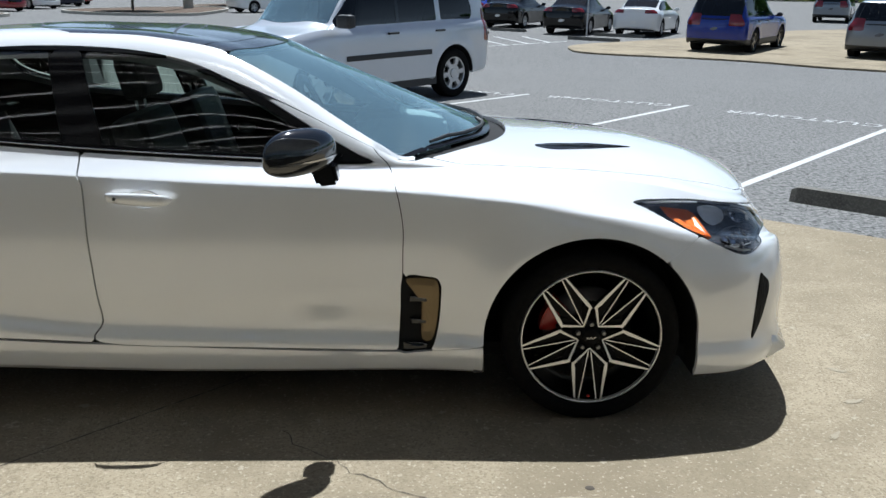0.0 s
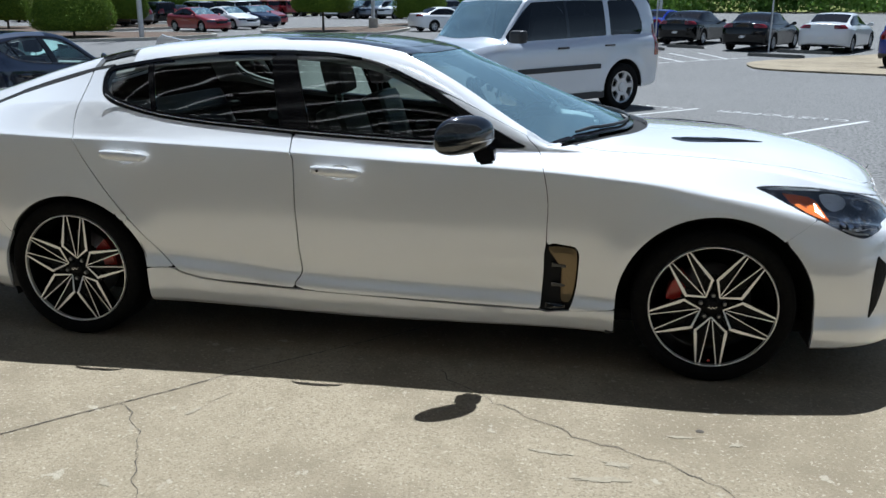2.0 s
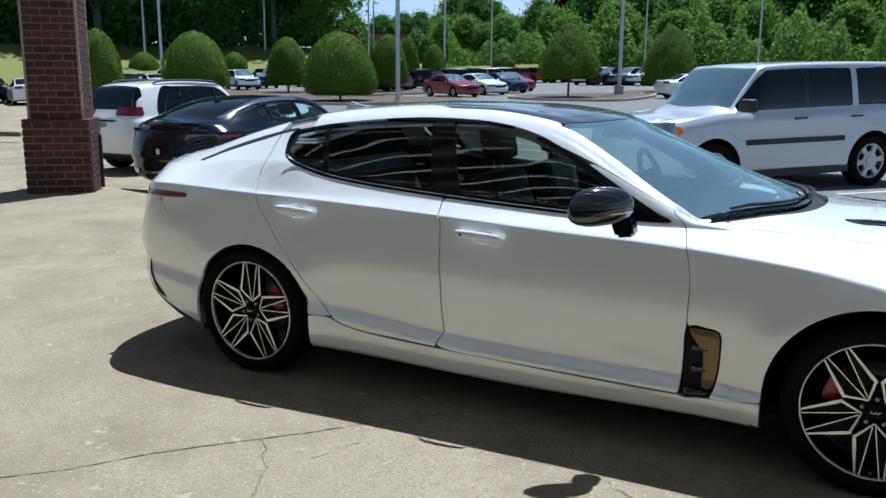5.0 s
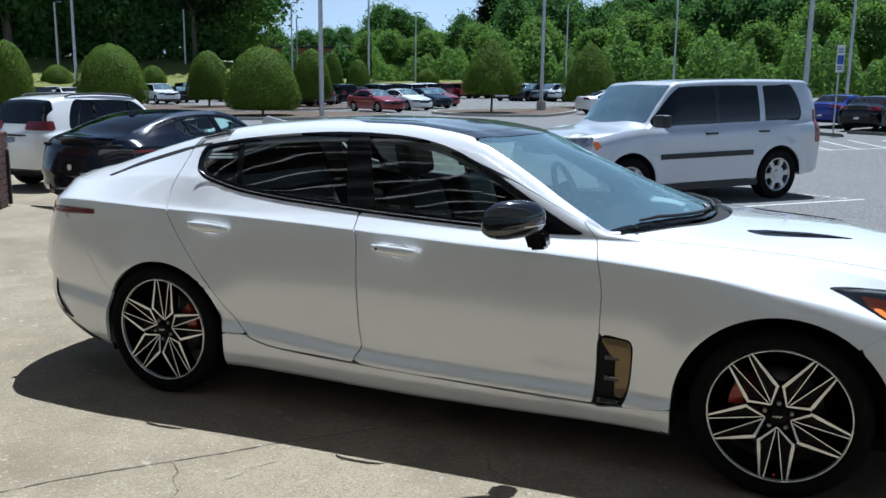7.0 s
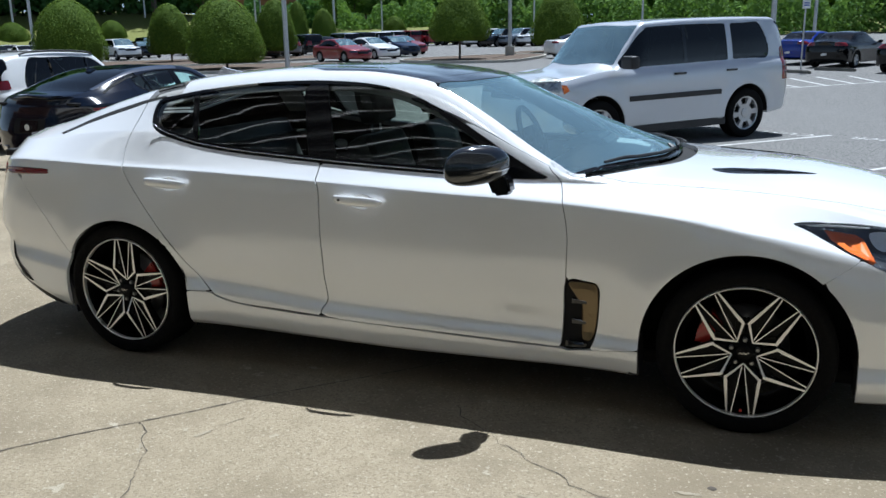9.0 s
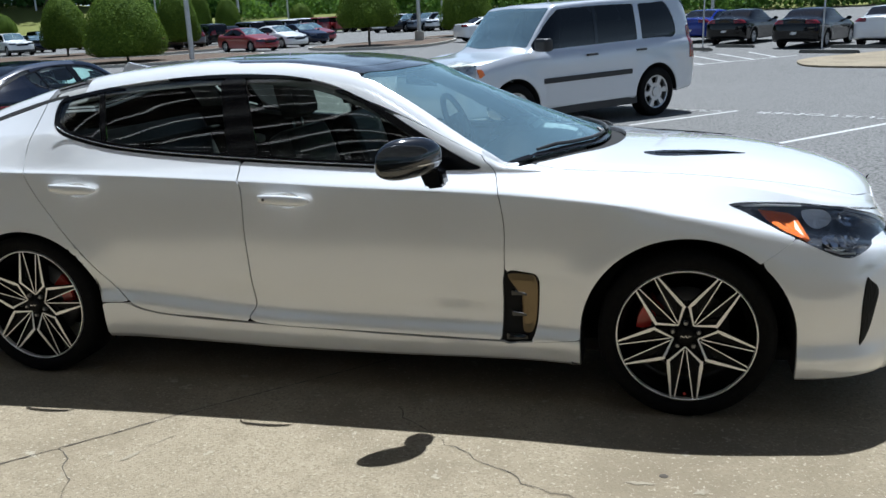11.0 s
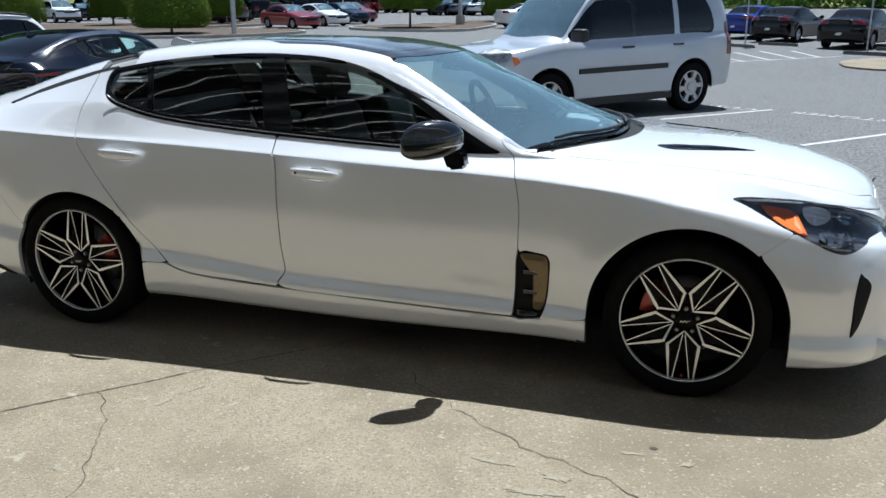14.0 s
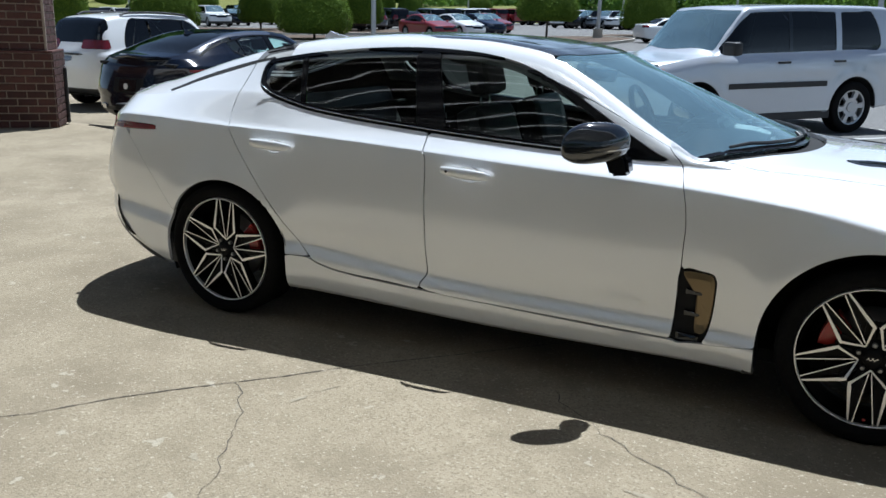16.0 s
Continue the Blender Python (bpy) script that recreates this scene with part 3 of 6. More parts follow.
    # outlines seen from the side
    outer = rounded([(.648, .953), (.5, .948), (.306, .953), (.05, .964), (-.215, .978), (-.49, .996), (-.78, 1.018), (-1.0, 1.043), (-1.13, 1.07), (-1.24, 1.102), (-1.298, 1.138), (-1.322, 1.185), (-1.326, 1.232), (-1.30, 1.257), (-1.22, 1.274), (-1.05, 1.301), (-.822, 1.325), (-.611, 1.338), (-.441, 1.34), (-.274, 1.333), (-.142, 1.318), (-.01, 1.289), (.122, 1.238), (.25, 1.175), (.377, 1.102), (.497, 1.034), (.6, .978)], 4)
    dlo = inside(outer, x, z) - .016
    dlo = np.minimum(dlo, (row - 5.5) * .3)
    dlo = np.where(x > .2, np.minimum(dlo, (8.35 - row) * .25), np.minimum(dlo, (8.6 - row) * .25))
    pane_in = dlo - .009 + .010 * np.clip((z - 1.15) / .06, 0, 1)      # a slimmer border along the roof
    d1 = inside(np.concatenate([rounded([(.64, 1.03), (.662, .988), (.709, .941), (.742, .852), (.761, .738), (.76, .645), (.759, .551), (.745, .271)], 5, False), rounded([(.12, .28), (-.336, .295), (-.333, .375), (-.340, .476), (-.346, .59), (-.352, .69), (-.355, .88), (-.376, .965), (-.41, 1.5)], 5, False), [(.36, 1.5)]]), x, z)
    d2 = inside(np.concatenate([rounded([(-.41, 1.5), (-.376, .965), (-.355, .88), (-.352, .69), (-.346, .59), (-.340, .476), (-.333, .375), (-.336, .295)], 5, False), rounded([(-.561, .307), (-.779, .318), (-.906, .345), (-.95, .375), (-1.035, .463), (-1.157, .607), (-1.25, .727), (-1.343, .863), (-1.388, .955), (-1.408, 1.04), (-1.402, 1.135), (-1.395, 1.25), (-1.38, 1.31)], 5, False), [(-1.3, 1.5)]]), x, z)
    skin = (7.72 - row) * .3            # doors end under the roof rail
    vent = np.minimum(inside(rounded([(.761, .554), (.84, .562), (.893, .546), (.897, .47), (.888, .357), (.864, .282), (.81, .268), (.75, .27), (.755, .4)], 4), x, z), (a - .5))
    lamp = np.minimum(inside(rounded([(1.588, .826), (1.7, .822), (1.855, .810), (2.016, .780), (2.13, .742), (2.20, .705), (2.205, .684), (2.15, .678), (2.098, .672), (2.024, .646), (1.969, .652), (1.892, .685), (1.806, .725), (1.722, .760), (1.646, .798)], 4), x, z), (row - 3.2) * .3)
    lamp = np.minimum(np.minimum(lamp, a - .38), (6.95 - row) * .3)
    gill = np.minimum(inside(rounded([(2.071, .555), (2.095, .545), (2.107, .504), (2.093, .41), (2.065, .311), (2.058, .423)], 4), x, z), a - .4)
    slit = np.minimum(inside([(-2.197, .52), (-2.178, .50), (-2.15, .42), (-2.11, .368), (-2.06, .335), (-2.068, .322), (-2.13, .352), (-2.172, .42), (-2.20, .505)], x, z), a - .4)
    mark = np.minimum(inside(rounded([(-2.183, .92), (-1.88, .922), (-1.857, .910), (-1.88, .898), (-2.183, .89)], 4), x, z), a - .45)
    hoody = spline([(2.3, .18), (2.19, .29), (2.082, .451), (1.936, .526), (1.703, .617), (1.478, .671), (1.297, .703), (1.115, .725), (.977, .735), (.8, .70), (.6, .66)])
    cowl = 1.18 - .345 * (a / .72) ** 2.4
    hood = np.minimum(np.minimum(hoody(x) - a, x - cowl), np.minimum((2.215 - .02 * (a / .3) ** 2) - x, (row - 6.2) * .3))
    wtop = .222 - .13 * (a / .63) ** 2
    wscreen = np.minimum(np.minimum(cowl - .06 - x, x - wtop), (row - 7.985) * .3)
    roof = np.minimum(np.minimum(wtop - x, x + .77 - .30 * (a / .55) ** 3), (row - 8.1) * .35)
    rglass = np.minimum(np.minimum(-1.12 - .1 * (a / .5) ** 2 - x, x + 2.17 - .06 * (a / .5) ** 2), (row - 8.12) * .35)
    cowlp = np.minimum(np.minimum(cowl - x, x - cowl + .06), (row - 7.6) * .3)
    nose = np.minimum(np.minimum(inside(rounded([(.0, .70), (.45, .695), (.58, .66), (.50, .56), (.35, .50), (0, .49)][::1] + [(-.35, .50), (-.50, .56), (-.58, .66), (-.45, .695)], 4), s.y, z), x - 2.0), 1)
    intake = np.minimum(inside(rounded([(-.62, .24), (.62, .24), (.66, .30), (.5, .40), (-.5, .40), (-.66, .30)], 3), s.y, z), x - 2.0)
    bump_f = np.minimum.reduce([(x - 1.69) * .59 - (z - .62) * .81, x - 1.5, 6.9 - row])
    bump_f = np.minimum(bump_f, np.where(a < .57, .95, .79) - z)
    bump_r = np.minimum(-1.80 - x - (z - .55) * .8, (5.4 - row) * .3)
    diff = np.minimum(np.minimum(-1.86 - x, (spline([(-2.6, .44), (-2.23, .405), (-2.1, .325), (-1.86, .232)])(x) - z)), 1)
    skirt = np.minimum(spline([(-1.2, .36), (-.97, .365), (-.906, .34), (-.779, .314), (-.32, .290), (.74, .267), (.88, .274), (1.1, .30)])(x) - z, np.minimum(x + 1.09, 1.075 - x))
    hatch = np.minimum(inside([(-1.29, 1.270), (-1.40, 1.250), (-1.485, 1.229), (-1.62, 1.191), (-1.756, 1.148), (-1.91, 1.082), (-1.88, 1.080), (-1.756, 1.129), (-1.62, 1.171), (-1.485, 1.210), (-1.40, 1.236), (-1.30, 1.256)], x, z), a - .45)
    cups = [.0 * x - 1]
    for hx, hz in ((-.155, .845), (-1.143, .885)):
        cups.append(1 - np.hypot((x - hx - .012) / .052, (z - hz + .010) / .030))
    cup = np.maximum.reduce(cups) * .04
    for side in (-1, 1):
        r = s.y * side * 40
        cut = lambda *f: np.minimum.reduce([np.minimum(r, arch), *f])
        dl = lambda nm, mat, f, **k: s.panel(nm, mat, car, f, **k)
        dl("front_door", body, cut(d1, -dlo - .016, skin, -vent, -cup), gap=.0028, label="front door skin with dark shut lines")
        dl("rear_door", body, cut(d2, -dlo - .016, skin, -d1, -cup), gap=.0028)
        dl("front_wing", body, cut(x - .3, -d1, -vent, -hood, -lamp, -bump_f, -cowlp, -wscreen, (7.95 - row) * .3 + np.clip(x - .76, 0, .03) * 9, -skirt, -dlo - .016), gap=.0006)
        dl("rear_wing", body, cut(.3 - x, -d2, -d1, -dlo - .016, -bump_r, -mark, (8.08 - row) * .35, -hatch, -skirt), gap=.0018)
        dl("side_skirt", body, cut(skirt, -d1, -d2, -vent), gap=.001)
        dl("window_surround", SATIN, cut(dlo + .016, -pane_in), gap=0, lift=.001, label="black window surround")
        front_pane = np.minimum(x + .288 + (z - .98) * .34, .455 - x)
        mid_pane = np.minimum(-.438 - (z - 1) * .26 - x, x + 1.018 + (z - 1.05) * .33)
        back_pane = -1.048 - (z - 1.05) * .33 - x
        for pane in (front_pane, mid_pane, back_pane):
            dl("side_window", TINT, cut(pane_in, pane), gap=0, depth=.003, lift=-.004, label="dark tinted side glass")
        for trim in (np.minimum(-.288 - (z - .98) * .34 - x, x + .438 + (z - 1) * .26), np.minimum(-1.018 - (z - 1.05) * .33 - x, x + 1.048 + (z - 1.05) * .33), x - .455):
            dl("pillar_trim", PILLAR, cut(pane_in, trim), gap=.0005, depth=.01, label="gloss black pillar cover")
        dl("roof_rail", body, np.minimum.reduce([(row - 7.72) * .3, (8.09 - row) * .3, .80 - x, x + 1.2, -dlo - .016, -wscreen, r]), gap=.0008, label="body-coloured rail above the windows")
        dl("headlight_housing", LAMPGREY, cut(lamp), gap=0, lift=-.022, depth=0, label="dark headlight bowl")
        dl("headlight_lens", CLEAR, cut(lamp), gap=.0015, lift=.0005, depth=.004, label="clear headlight lens")
        # vent behind the front wheel: black well and bronze fin
        dl("vent_well", LINER, cut(vent), gap=0, lift=-.022, depth=0, label="black recess of the wing vent")
        flank = (s.y * side > .3) & (row > -.2) & (row < 7.2)
        fx, fy, fz = x[flank], s.y[flank], z[flank]
        def on(px, pz, out=0.0):
            d = (fx - px) ** 2 + (fz - pz) ** 2
            k4 = np.argpartition(d, 5)[:5]
            w = 1 / (d[k4] + 1e-6)
            return (px, float((fy[k4] * w).sum() / w.sum()) + side * out, pz)
        def patch(name, mat, pts, out, label="", thick=.004, owner=None, smooth=True):
            """A small plate that lies on the flank's curve."""
            pts = rounded(pts, 4) if smooth else np.array(pts)
            c0 = pts.mean(0)
            bm = bmesh.new()
            rings = []
            for k, o in ((1.0, out - thick), (1.0, out), (.75, out + .0025), (.4, out + .003), (.02, out + .003)):
                rings.append([bm.verts.new(on(*(c0 + (p - c0) * k), o)) for p in pts])
            n = len(pts)
            for r0, r1 in zip(rings, rings[1:]):
                for q in range(n):
                    bm.faces.new((r0[q], r0[(q + 1) % n], r1[(q + 1) % n], r1[q]))
            bm.faces.new(rings[-1])
            bmesh.ops.recalc_face_normals(bm, faces=bm.faces)
            return part(name, bm, mat, owner or car, label)
        patch("side_marker", AMBER, [(1.70, .797), (1.76, .789), (1.81, .780), (1.838, .765), (1.872, .708), (1.86, .703), (1.785, .737), (1.725, .768)], -.008, "amber side marker", smooth=False)
        patch("headlight_projector", LAMPWHITE, [(1.862, .782), (1.93, .780), (1.965, .762), (1.955, .738), (1.905, .728), (1.87, .748)], -.006, "bright chrome projector", .015)
        patch("headlight_projector", CHROME, [(2.0, .762), (2.06, .752), (2.10, .728), (2.05, .715), (2.0, .735)], -.006, "bright chrome projector", .015)
        patch("lamp_reflector", CHROME, [(1.915, .708), (1.99, .714), (2.06, .700), (2.06, .682), (1.99, .667), (1.94, .678)], -.012, "ribbed chrome reflector", .008)
        patch("running_lamp", WHITEBAR, [(1.63, .817), (1.72, .814), (1.86, .802), (1.86, .797), (1.72, .807), (1.65, .811)], -.004, smooth=False)
        patch("running_lamp", WHITEBAR, [(1.92, .682), (1.985, .664), (2.03, .658), (2.03, .653), (1.975, .658), (1.92, .676)], -.004, smooth=False)
        for gx in (1.93, 1.96, 1.99, 2.02):
            patch("lamp_rib", LINER, [(gx, .704), (gx + .010, .704), (gx + .018, .682), (gx + .008, .682)], -.009, "", .004, smooth=False)
        patch("rear_reflector", REDLENS, [(-2.183, .921), (-1.88, .923), (-1.857, .910), (-1.88, .897), (-2.183, .89)], .002, "dark red side reflector")
        patch("bumper_gill", LINER, [(2.072, .565), (2.090, .558), (2.122, .521), (2.112, .455), (2.094, .361), (2.066, .314), (2.064, .37), (2.061, .47)], .002, "black air slot in the bumper")
        patch("rear_slot", LINER, [(-2.20, .525), (-2.182, .50), (-2.158, .43), (-2.12, .375), (-2.06, .335), (-2.068, .326), (-2.13, .356), (-2.172, .42), (-2.195, .48)], .002, "black slot in the bumper corner")
        patch("vent_fin", SMOKED, [(.778, .552), (.85, .553), (.884, .540), (.890, .47), (.882, .37), (.866, .315), (.838, .311), (.828, .33), (.826, .40), (.826, .47), (.820, .512), (.778, .530)], -.006, "bronze-tinted chrome vent blade", .012)
        patch("vent_lip", GLOSS, [(.762, .302), (.83, .302), (.85, .296), (.845, .282), (.80, .276), (.762, .277)], -.006, "", .010, smooth=False)
        for zz in (.478, .388):
            patch("vent_peg", GLOSS, [(.785, zz + .006), (.845, zz - .001), (.850, zz - .006), (.846, zz - .014), (.785, zz - .016)], -.004, "", .016, smooth=False)
        # thin bright moulding along the window's foot
        line = rounded([(.40, .962), (.306, .965), (.05, .976), (-.215, .990), (-.49, 1.008), (-.78, 1.030), (-1.0, 1.056), (-1.13, 1.084), (-1.22, 1.112), (-1.275, 1.145)], 6, False)
        bm = bmesh.new()
        tube(bm, [on(p[0], p[1], .003) for p in line], [.0028] * len(line), 6)
        part("belt_molding", bm, CHROME, car, "thin bright strip under the windows", True)
    dl = lambda nm, mat, f, **k: s.panel(nm, mat, car, f, **k)
    dl("bonnet", body, np.minimum.reduce([hood, arch, -lamp]), gap=.008, label="long bonnet with two slim vents")
    dl("front_bumper", body, np.minimum.reduce([bump_f, -lamp, -hood, -nose, -intake, arch, row + .02]), gap=.0004)
    dl("rear_bumper", body, np.minimum.reduce([bump_r, arch, -diff, row + .02]), gap=.0008)
    dl("diffuser", TRIM, np.minimum.reduce([diff, arch, row + .7]), gap=.001, label="black lower bumper edge")
    dl("grille", GLOSS, nose, gap=0, lift=-.02, depth=0)
    dl("lower_intake", LINER, intake, gap=0, lift=-.03, depth=0)
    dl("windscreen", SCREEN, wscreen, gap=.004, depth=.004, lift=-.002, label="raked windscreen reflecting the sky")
    band = np.minimum(wscreen, -(wscreen - .035))
    dl("screen_border", GLOSS, band, gap=.002, depth=0, lift=-.006)
    dl("cowl", LINER, cowlp, gap=.001, lift=-.018, depth=.0, label="black plastic cowl")
    split = wtop - .09
    dl("screen_frit", PILLAR, np.minimum(wscreen, x - cowl + .098), gap=.002, lift=.0008, depth=.002, label="black printed band at the windscreen foot")
    dl("roof_header", ROOFBLACK, np.minimum(roof, x - split - .003), gap=.0, lift=.0005, label="gloss black strip above the windscreen")
    dl("roof_panel", ROOFBLACK, np.minimum(roof, split - .003 - x), gap=.0, lift=.0005, label="gloss black glass roof")
    dl("rear_window", DARKGLASS, rglass, gap=.003, depth=.004, lift=-.001)
    for side in (-1, 1):
        dl("hatch_trim", LINER, np.minimum(hatch, s.y * side * 40), gap=.0, lift=.001, label="black strip beside the rear window")
    top = np.minimum.reduce([-hatch, (row - 8.08) * .35, -roof, -wscreen, -rglass, -.3 - x])
    dl("roof_skin", body, np.minimum(top, x + 1.75), gap=.001)
    dl("tail_deck", body, np.minimum(top, -1.75 - x), gap=0)
    inner = np.minimum.reduce([arch, -cup, -np.maximum(dlo - .012, -9), -wscreen + .01, -rglass + .01, -vent, -lamp, row - 0.0])
    cab = np.minimum.reduce([(row - 7.05) * .3, .80 - x, x + 1.45])
    dl("inner_body", LINER, np.minimum(inner, -cab), gap=0, depth=0, lift=-.024)
    dl("cabin_lining", LINING, np.minimum(inner, cab), gap=0, depth=0, lift=-.026, label="pale grey lining of pillars and roof")
    band = np.minimum.reduce([-1.95 - x, z - .845 - .03 * (a / .8) ** 2, .93 - z, a + 1])
    dl("tail_lamp_bar", REDLENS if clear else SMOKELENS, np.minimum(band, -2.2 - x), gap=0, lift=.003, depth=.01, label="full-width dark red tail lamp")
    dl("plate_recess", LINER, np.minimum.reduce([.27 - a, z - .62, .80 - z, -2.2 - x]), gap=0, lift=.002, depth=.01)
    dl("number_plate", GLOSS, np.minimum.reduce([.16 - a, z - .64, .78 - z, -2.2 - x]), gap=0, lift=.006, depth=.006, label="dark plate panel")
    if not clear:
        for side in (-1, 1):
            dl("roofline_strip", CHROME, np.minimum.reduce([s.y * side * 40, .0016 * 9 - np.abs(row - 8.03) * .09, -.3 - x, x + 1.98]), gap=0, lift=.004, depth=.004, label="bright strip along the roof edge")
            if side > 0:
                bm = bmesh.new()
                lathe(bm, [(.038, -2.532), (.038, -2.54), (.0005, -2.541)], "x", 20, (0, 0, .70))
                part("plate_badge", bm, WHITEBAR, car, "plain white oval on the plate")
            dl("exhaust_tip", CHROME, np.minimum.reduce([s.y * side * 40, .06 - np.abs(a - .55), .028 - np.abs(z - .43), -2.2 - x]), gap=0, lift=.02, depth=.05)
    over = z > .7
    ox, oy, oz = x[over], s.y[over], z[over]
    def near(px, py, up):
        d = (ox - px) ** 2 + (oy - py) ** 2
        k4 = np.argpartition(d, 4)[:4]
        w = 1 / (d[k4] + 1e-6)
        return (px, py, float((oz[k4] * w).sum() / w.sum()) + up)
    # floor pan and wheel wells
    part("floor_pan", boxed((-2.05, -.74, .19), (1.98, .74, .25), .02), LINER, car)
    part("boot_floor", boxed((-2.26, -.62, .46), (-1.84, .62, .5), .02), LINER, car)
    part("parcel_shelf", boxed((-2.34, -.70, .95), (-1.28, .70, .985), .01), LINER, car)
    part("boot_floor", boxed((-1.84, -.5, .44), (-.9, .5, .5), .02), LINER, car)
    for cx, rr in ((1.45, .394), (-1.437, .362)):
        for side in (-1, 1):
            bm = bmesh.new()
            ring = []
            for k in range(25):
                t = math.pi * k / 24
                ring.append([bm.verts.new((cx + math.cos(t) * (rr + .008), side * yy, .325 + math.sin(t) * (rr + .008))) for yy in (.885 if cx > 0 else .905, .50)])
            lowr = [[bm.verts.new((cx + sg * (rr + .008), side * yy, .17)) for yy in (.865, .50)] for sg in (1, -1)]
            for r0, r1 in zip([lowr[0]] + ring, ring + [lowr[1]]):
                bm.faces.new((r0[0], r0[1], r1[1], r1[0]))
            bm.faces.new([p[1] for p in [lowr[0]] + ring + [lowr[1]]])
            part("wheel_well", bm, LINER, car)
    for side in (-1, 1):
        star_wheel(car, 1.4525, side, .331, .225, 180.0, 155 if side < 0 else 25)
        star_wheel(car, -1.4525, side, .331, .25, 180.0 + 31, 25 if side < 0 else 155)
        bm = prism([(1.02, .32), (1.052, .32), (1.062, .19), (1.022, .185)], side * .72, side * .885, "y")
        part("mud_flap", bm, TRIM, car, "black mud flap")
        bm = prism([(-1.86, .375), (-1.80, .375), (-1.755, .222), (-1.80, .225)], side * .70, side * .90, "y")
        part("mud_flap", bm, TRIM, car, "black mud flap")
        # door handles
        for hx, hz, hy in ((-.155, .845, .893), (-1.143, .885, .909)):
            bm = bmesh.new()
            prev = None
            for k in range(17):
                t = k / 16
                xx = hx - .115 + .23 * t
                bow = math.sin(math.pi * t ** .85) ** .33 if 0 < t < 1 else 0.02
                hh, out = .005 + .0195 * bow * (.72 + .38 * t), .002 + .030 * bow
                zz = hz + .006 - .012 * t
                ring = [bm.verts.new((xx, side * (hy + out + math.cos(q) * .009 * (.3 + .7 * bow)), zz + math.sin(q) * hh)) for q in [2 * math.pi * i / 10 for i in range(10)]]
                if prev:
                    for i in range(10):
                        bm.faces.new((prev[i], prev[(i + 1) % 10], ring[(i + 1) % 10], ring[i]))
                else:
                    bm.faces.new(ring[::-1])
                prev = ring
            bm.faces.new(prev)
            bmesh.ops.recalc_face_normals(bm, faces=bm.faces)
            hd = part("door_handle", bm, body, car, "white pull handle", True)
            if hx > -.5:
                bm = bmesh.new()
                lathe(bm, [(.006, 0), (.006, .004), (.0005, .004)], "y", 12, (hx - .07, side * (hy + .042) - .002, hz + .004))
                part("keyhole", bm, TRIM, hd)
            bm = bmesh.new()
            rings = []
            for k in range(7):
                q = math.pi / 2 * k / 6
                rings.append([bm.verts.new((hx + .012 + math.cos(u) * .055 * math.cos(q), side * (hy - .012 - .026 * math.sin(q)), hz - .010 + math.sin(u) * .033 * math.cos(q))) for u in [2 * math.pi * i / 24 for i in range(24)]])
            for r0, r1 in zip(rings, rings[1:]):
                for i in range(24):
                    bm.faces.new((r0[i], r1[i], r1[(i + 1) % 24], r0[(i + 1) % 24]))
            part("handle_cup", bm, body, car, "finger recess behind the handle", True)
        # door mirror
        bm = bmesh.new()
        bmesh.ops.create_uvsphere(bm, u_segments=40, v_segments=24, radius=1)
        ax, pe = Vector((-.80, side * .60, 0)), Vector((.60, side * .80, 0))
        for v in bm.verts:
            px, py, pz = v.co                      # along, across (outer face), up
            k2 = (abs(px) ** 2.7 + abs(pz) ** 2.7) ** (1 / 2.7)
            k3 = math.hypot(px, pz)
            if k3 > 1e-6:
                px, pz = px * min(k3 / k2, 1.18), pz * min(k3 / k2, 1.18)
            py = py if py > 0 else py * .72
            k = (1 - abs(px) ** 3 * .12)
            zz = pz * (.088 if pz > 0 else .066) * (1 + .10 * px * (pz > 0)) * k - .012 * px
            v.co = Vector((.423, side * 1.0, 1.018)) + ax * (px * .135) + pe * (py * .062 * k) + Vector((0, 0, zz))
        mr = part("door_mirror", bm, CAP, car, "gloss black door mirror", True)
        bm = prism([(.435, .985), (.53, .98), (.545, .908), (.47, .898)], side * .86, side * .945, "y")
        bmesh.ops.bevel(bm, geom=list(bm.edges), offset=.012, segments=2, affect="EDGES")
        part("mirror_foot", bm, GLOSS, mr)
        bm = bmesh.new()
        prev = None
        for k in range(15):
            t = math.pi * (.12 + .76 * k / 14)
            p = Vector((.423, side * 1.0, 1.004)) + ax * (math.cos(t) * .135) + pe * (math.sin(t) * .0625)
            q = [bm.verts.new(p + pe * .0015 + Vector((0, 0, h - .010 * math.cos(t)))) for h in (-.003, .003)]
            if prev:
                bm.faces.new((prev[0], q[0], q[1], prev[1]))
            prev = q
        part("turn_repeater", bm, CHROME, mr, "thin silver repeater strip")
        # small fin at the bumper's lower corner
        bm = prism([(2.09, .305), (2.185, .335), (2.29, .262), (2.21, .205), (2.10, .225)], side * .58, side * .775, "y")
        for v in bm.verts:
            if abs(v.co.y) > .7:
                v.co.x -= .05
                v.co.z -= .012
        bmesh.ops.bevel(bm, geom=list(bm.edges), offset=.008, segments=2, affect="EDGES")
        part("bumper_fin", bm, body, car, "small aero fin at the bumper corner", True)
        # slim bonnet vents, wipers
        bm = bmesh.new()
        pts = rounded([(1.275, .41), (1.33, .362), (1.45, .322), (1.60, .295), (1.69, .292), (1.60, .345), (1.46, .412), (1.34, .452)], 5)
        c0, n, rings = pts.mean(0), len(pts), []
        for k, up in ((1.0, -.002), (1.0, .0015), (.86, .0012), (.5, .001), (.02, .001)):
            rings.append([bm.verts.new(near(c0[0] + (p[0] - c0[0]) * k, side * (c0[1] + (p[1] - c0[1]) * k), up)) for p in pts])
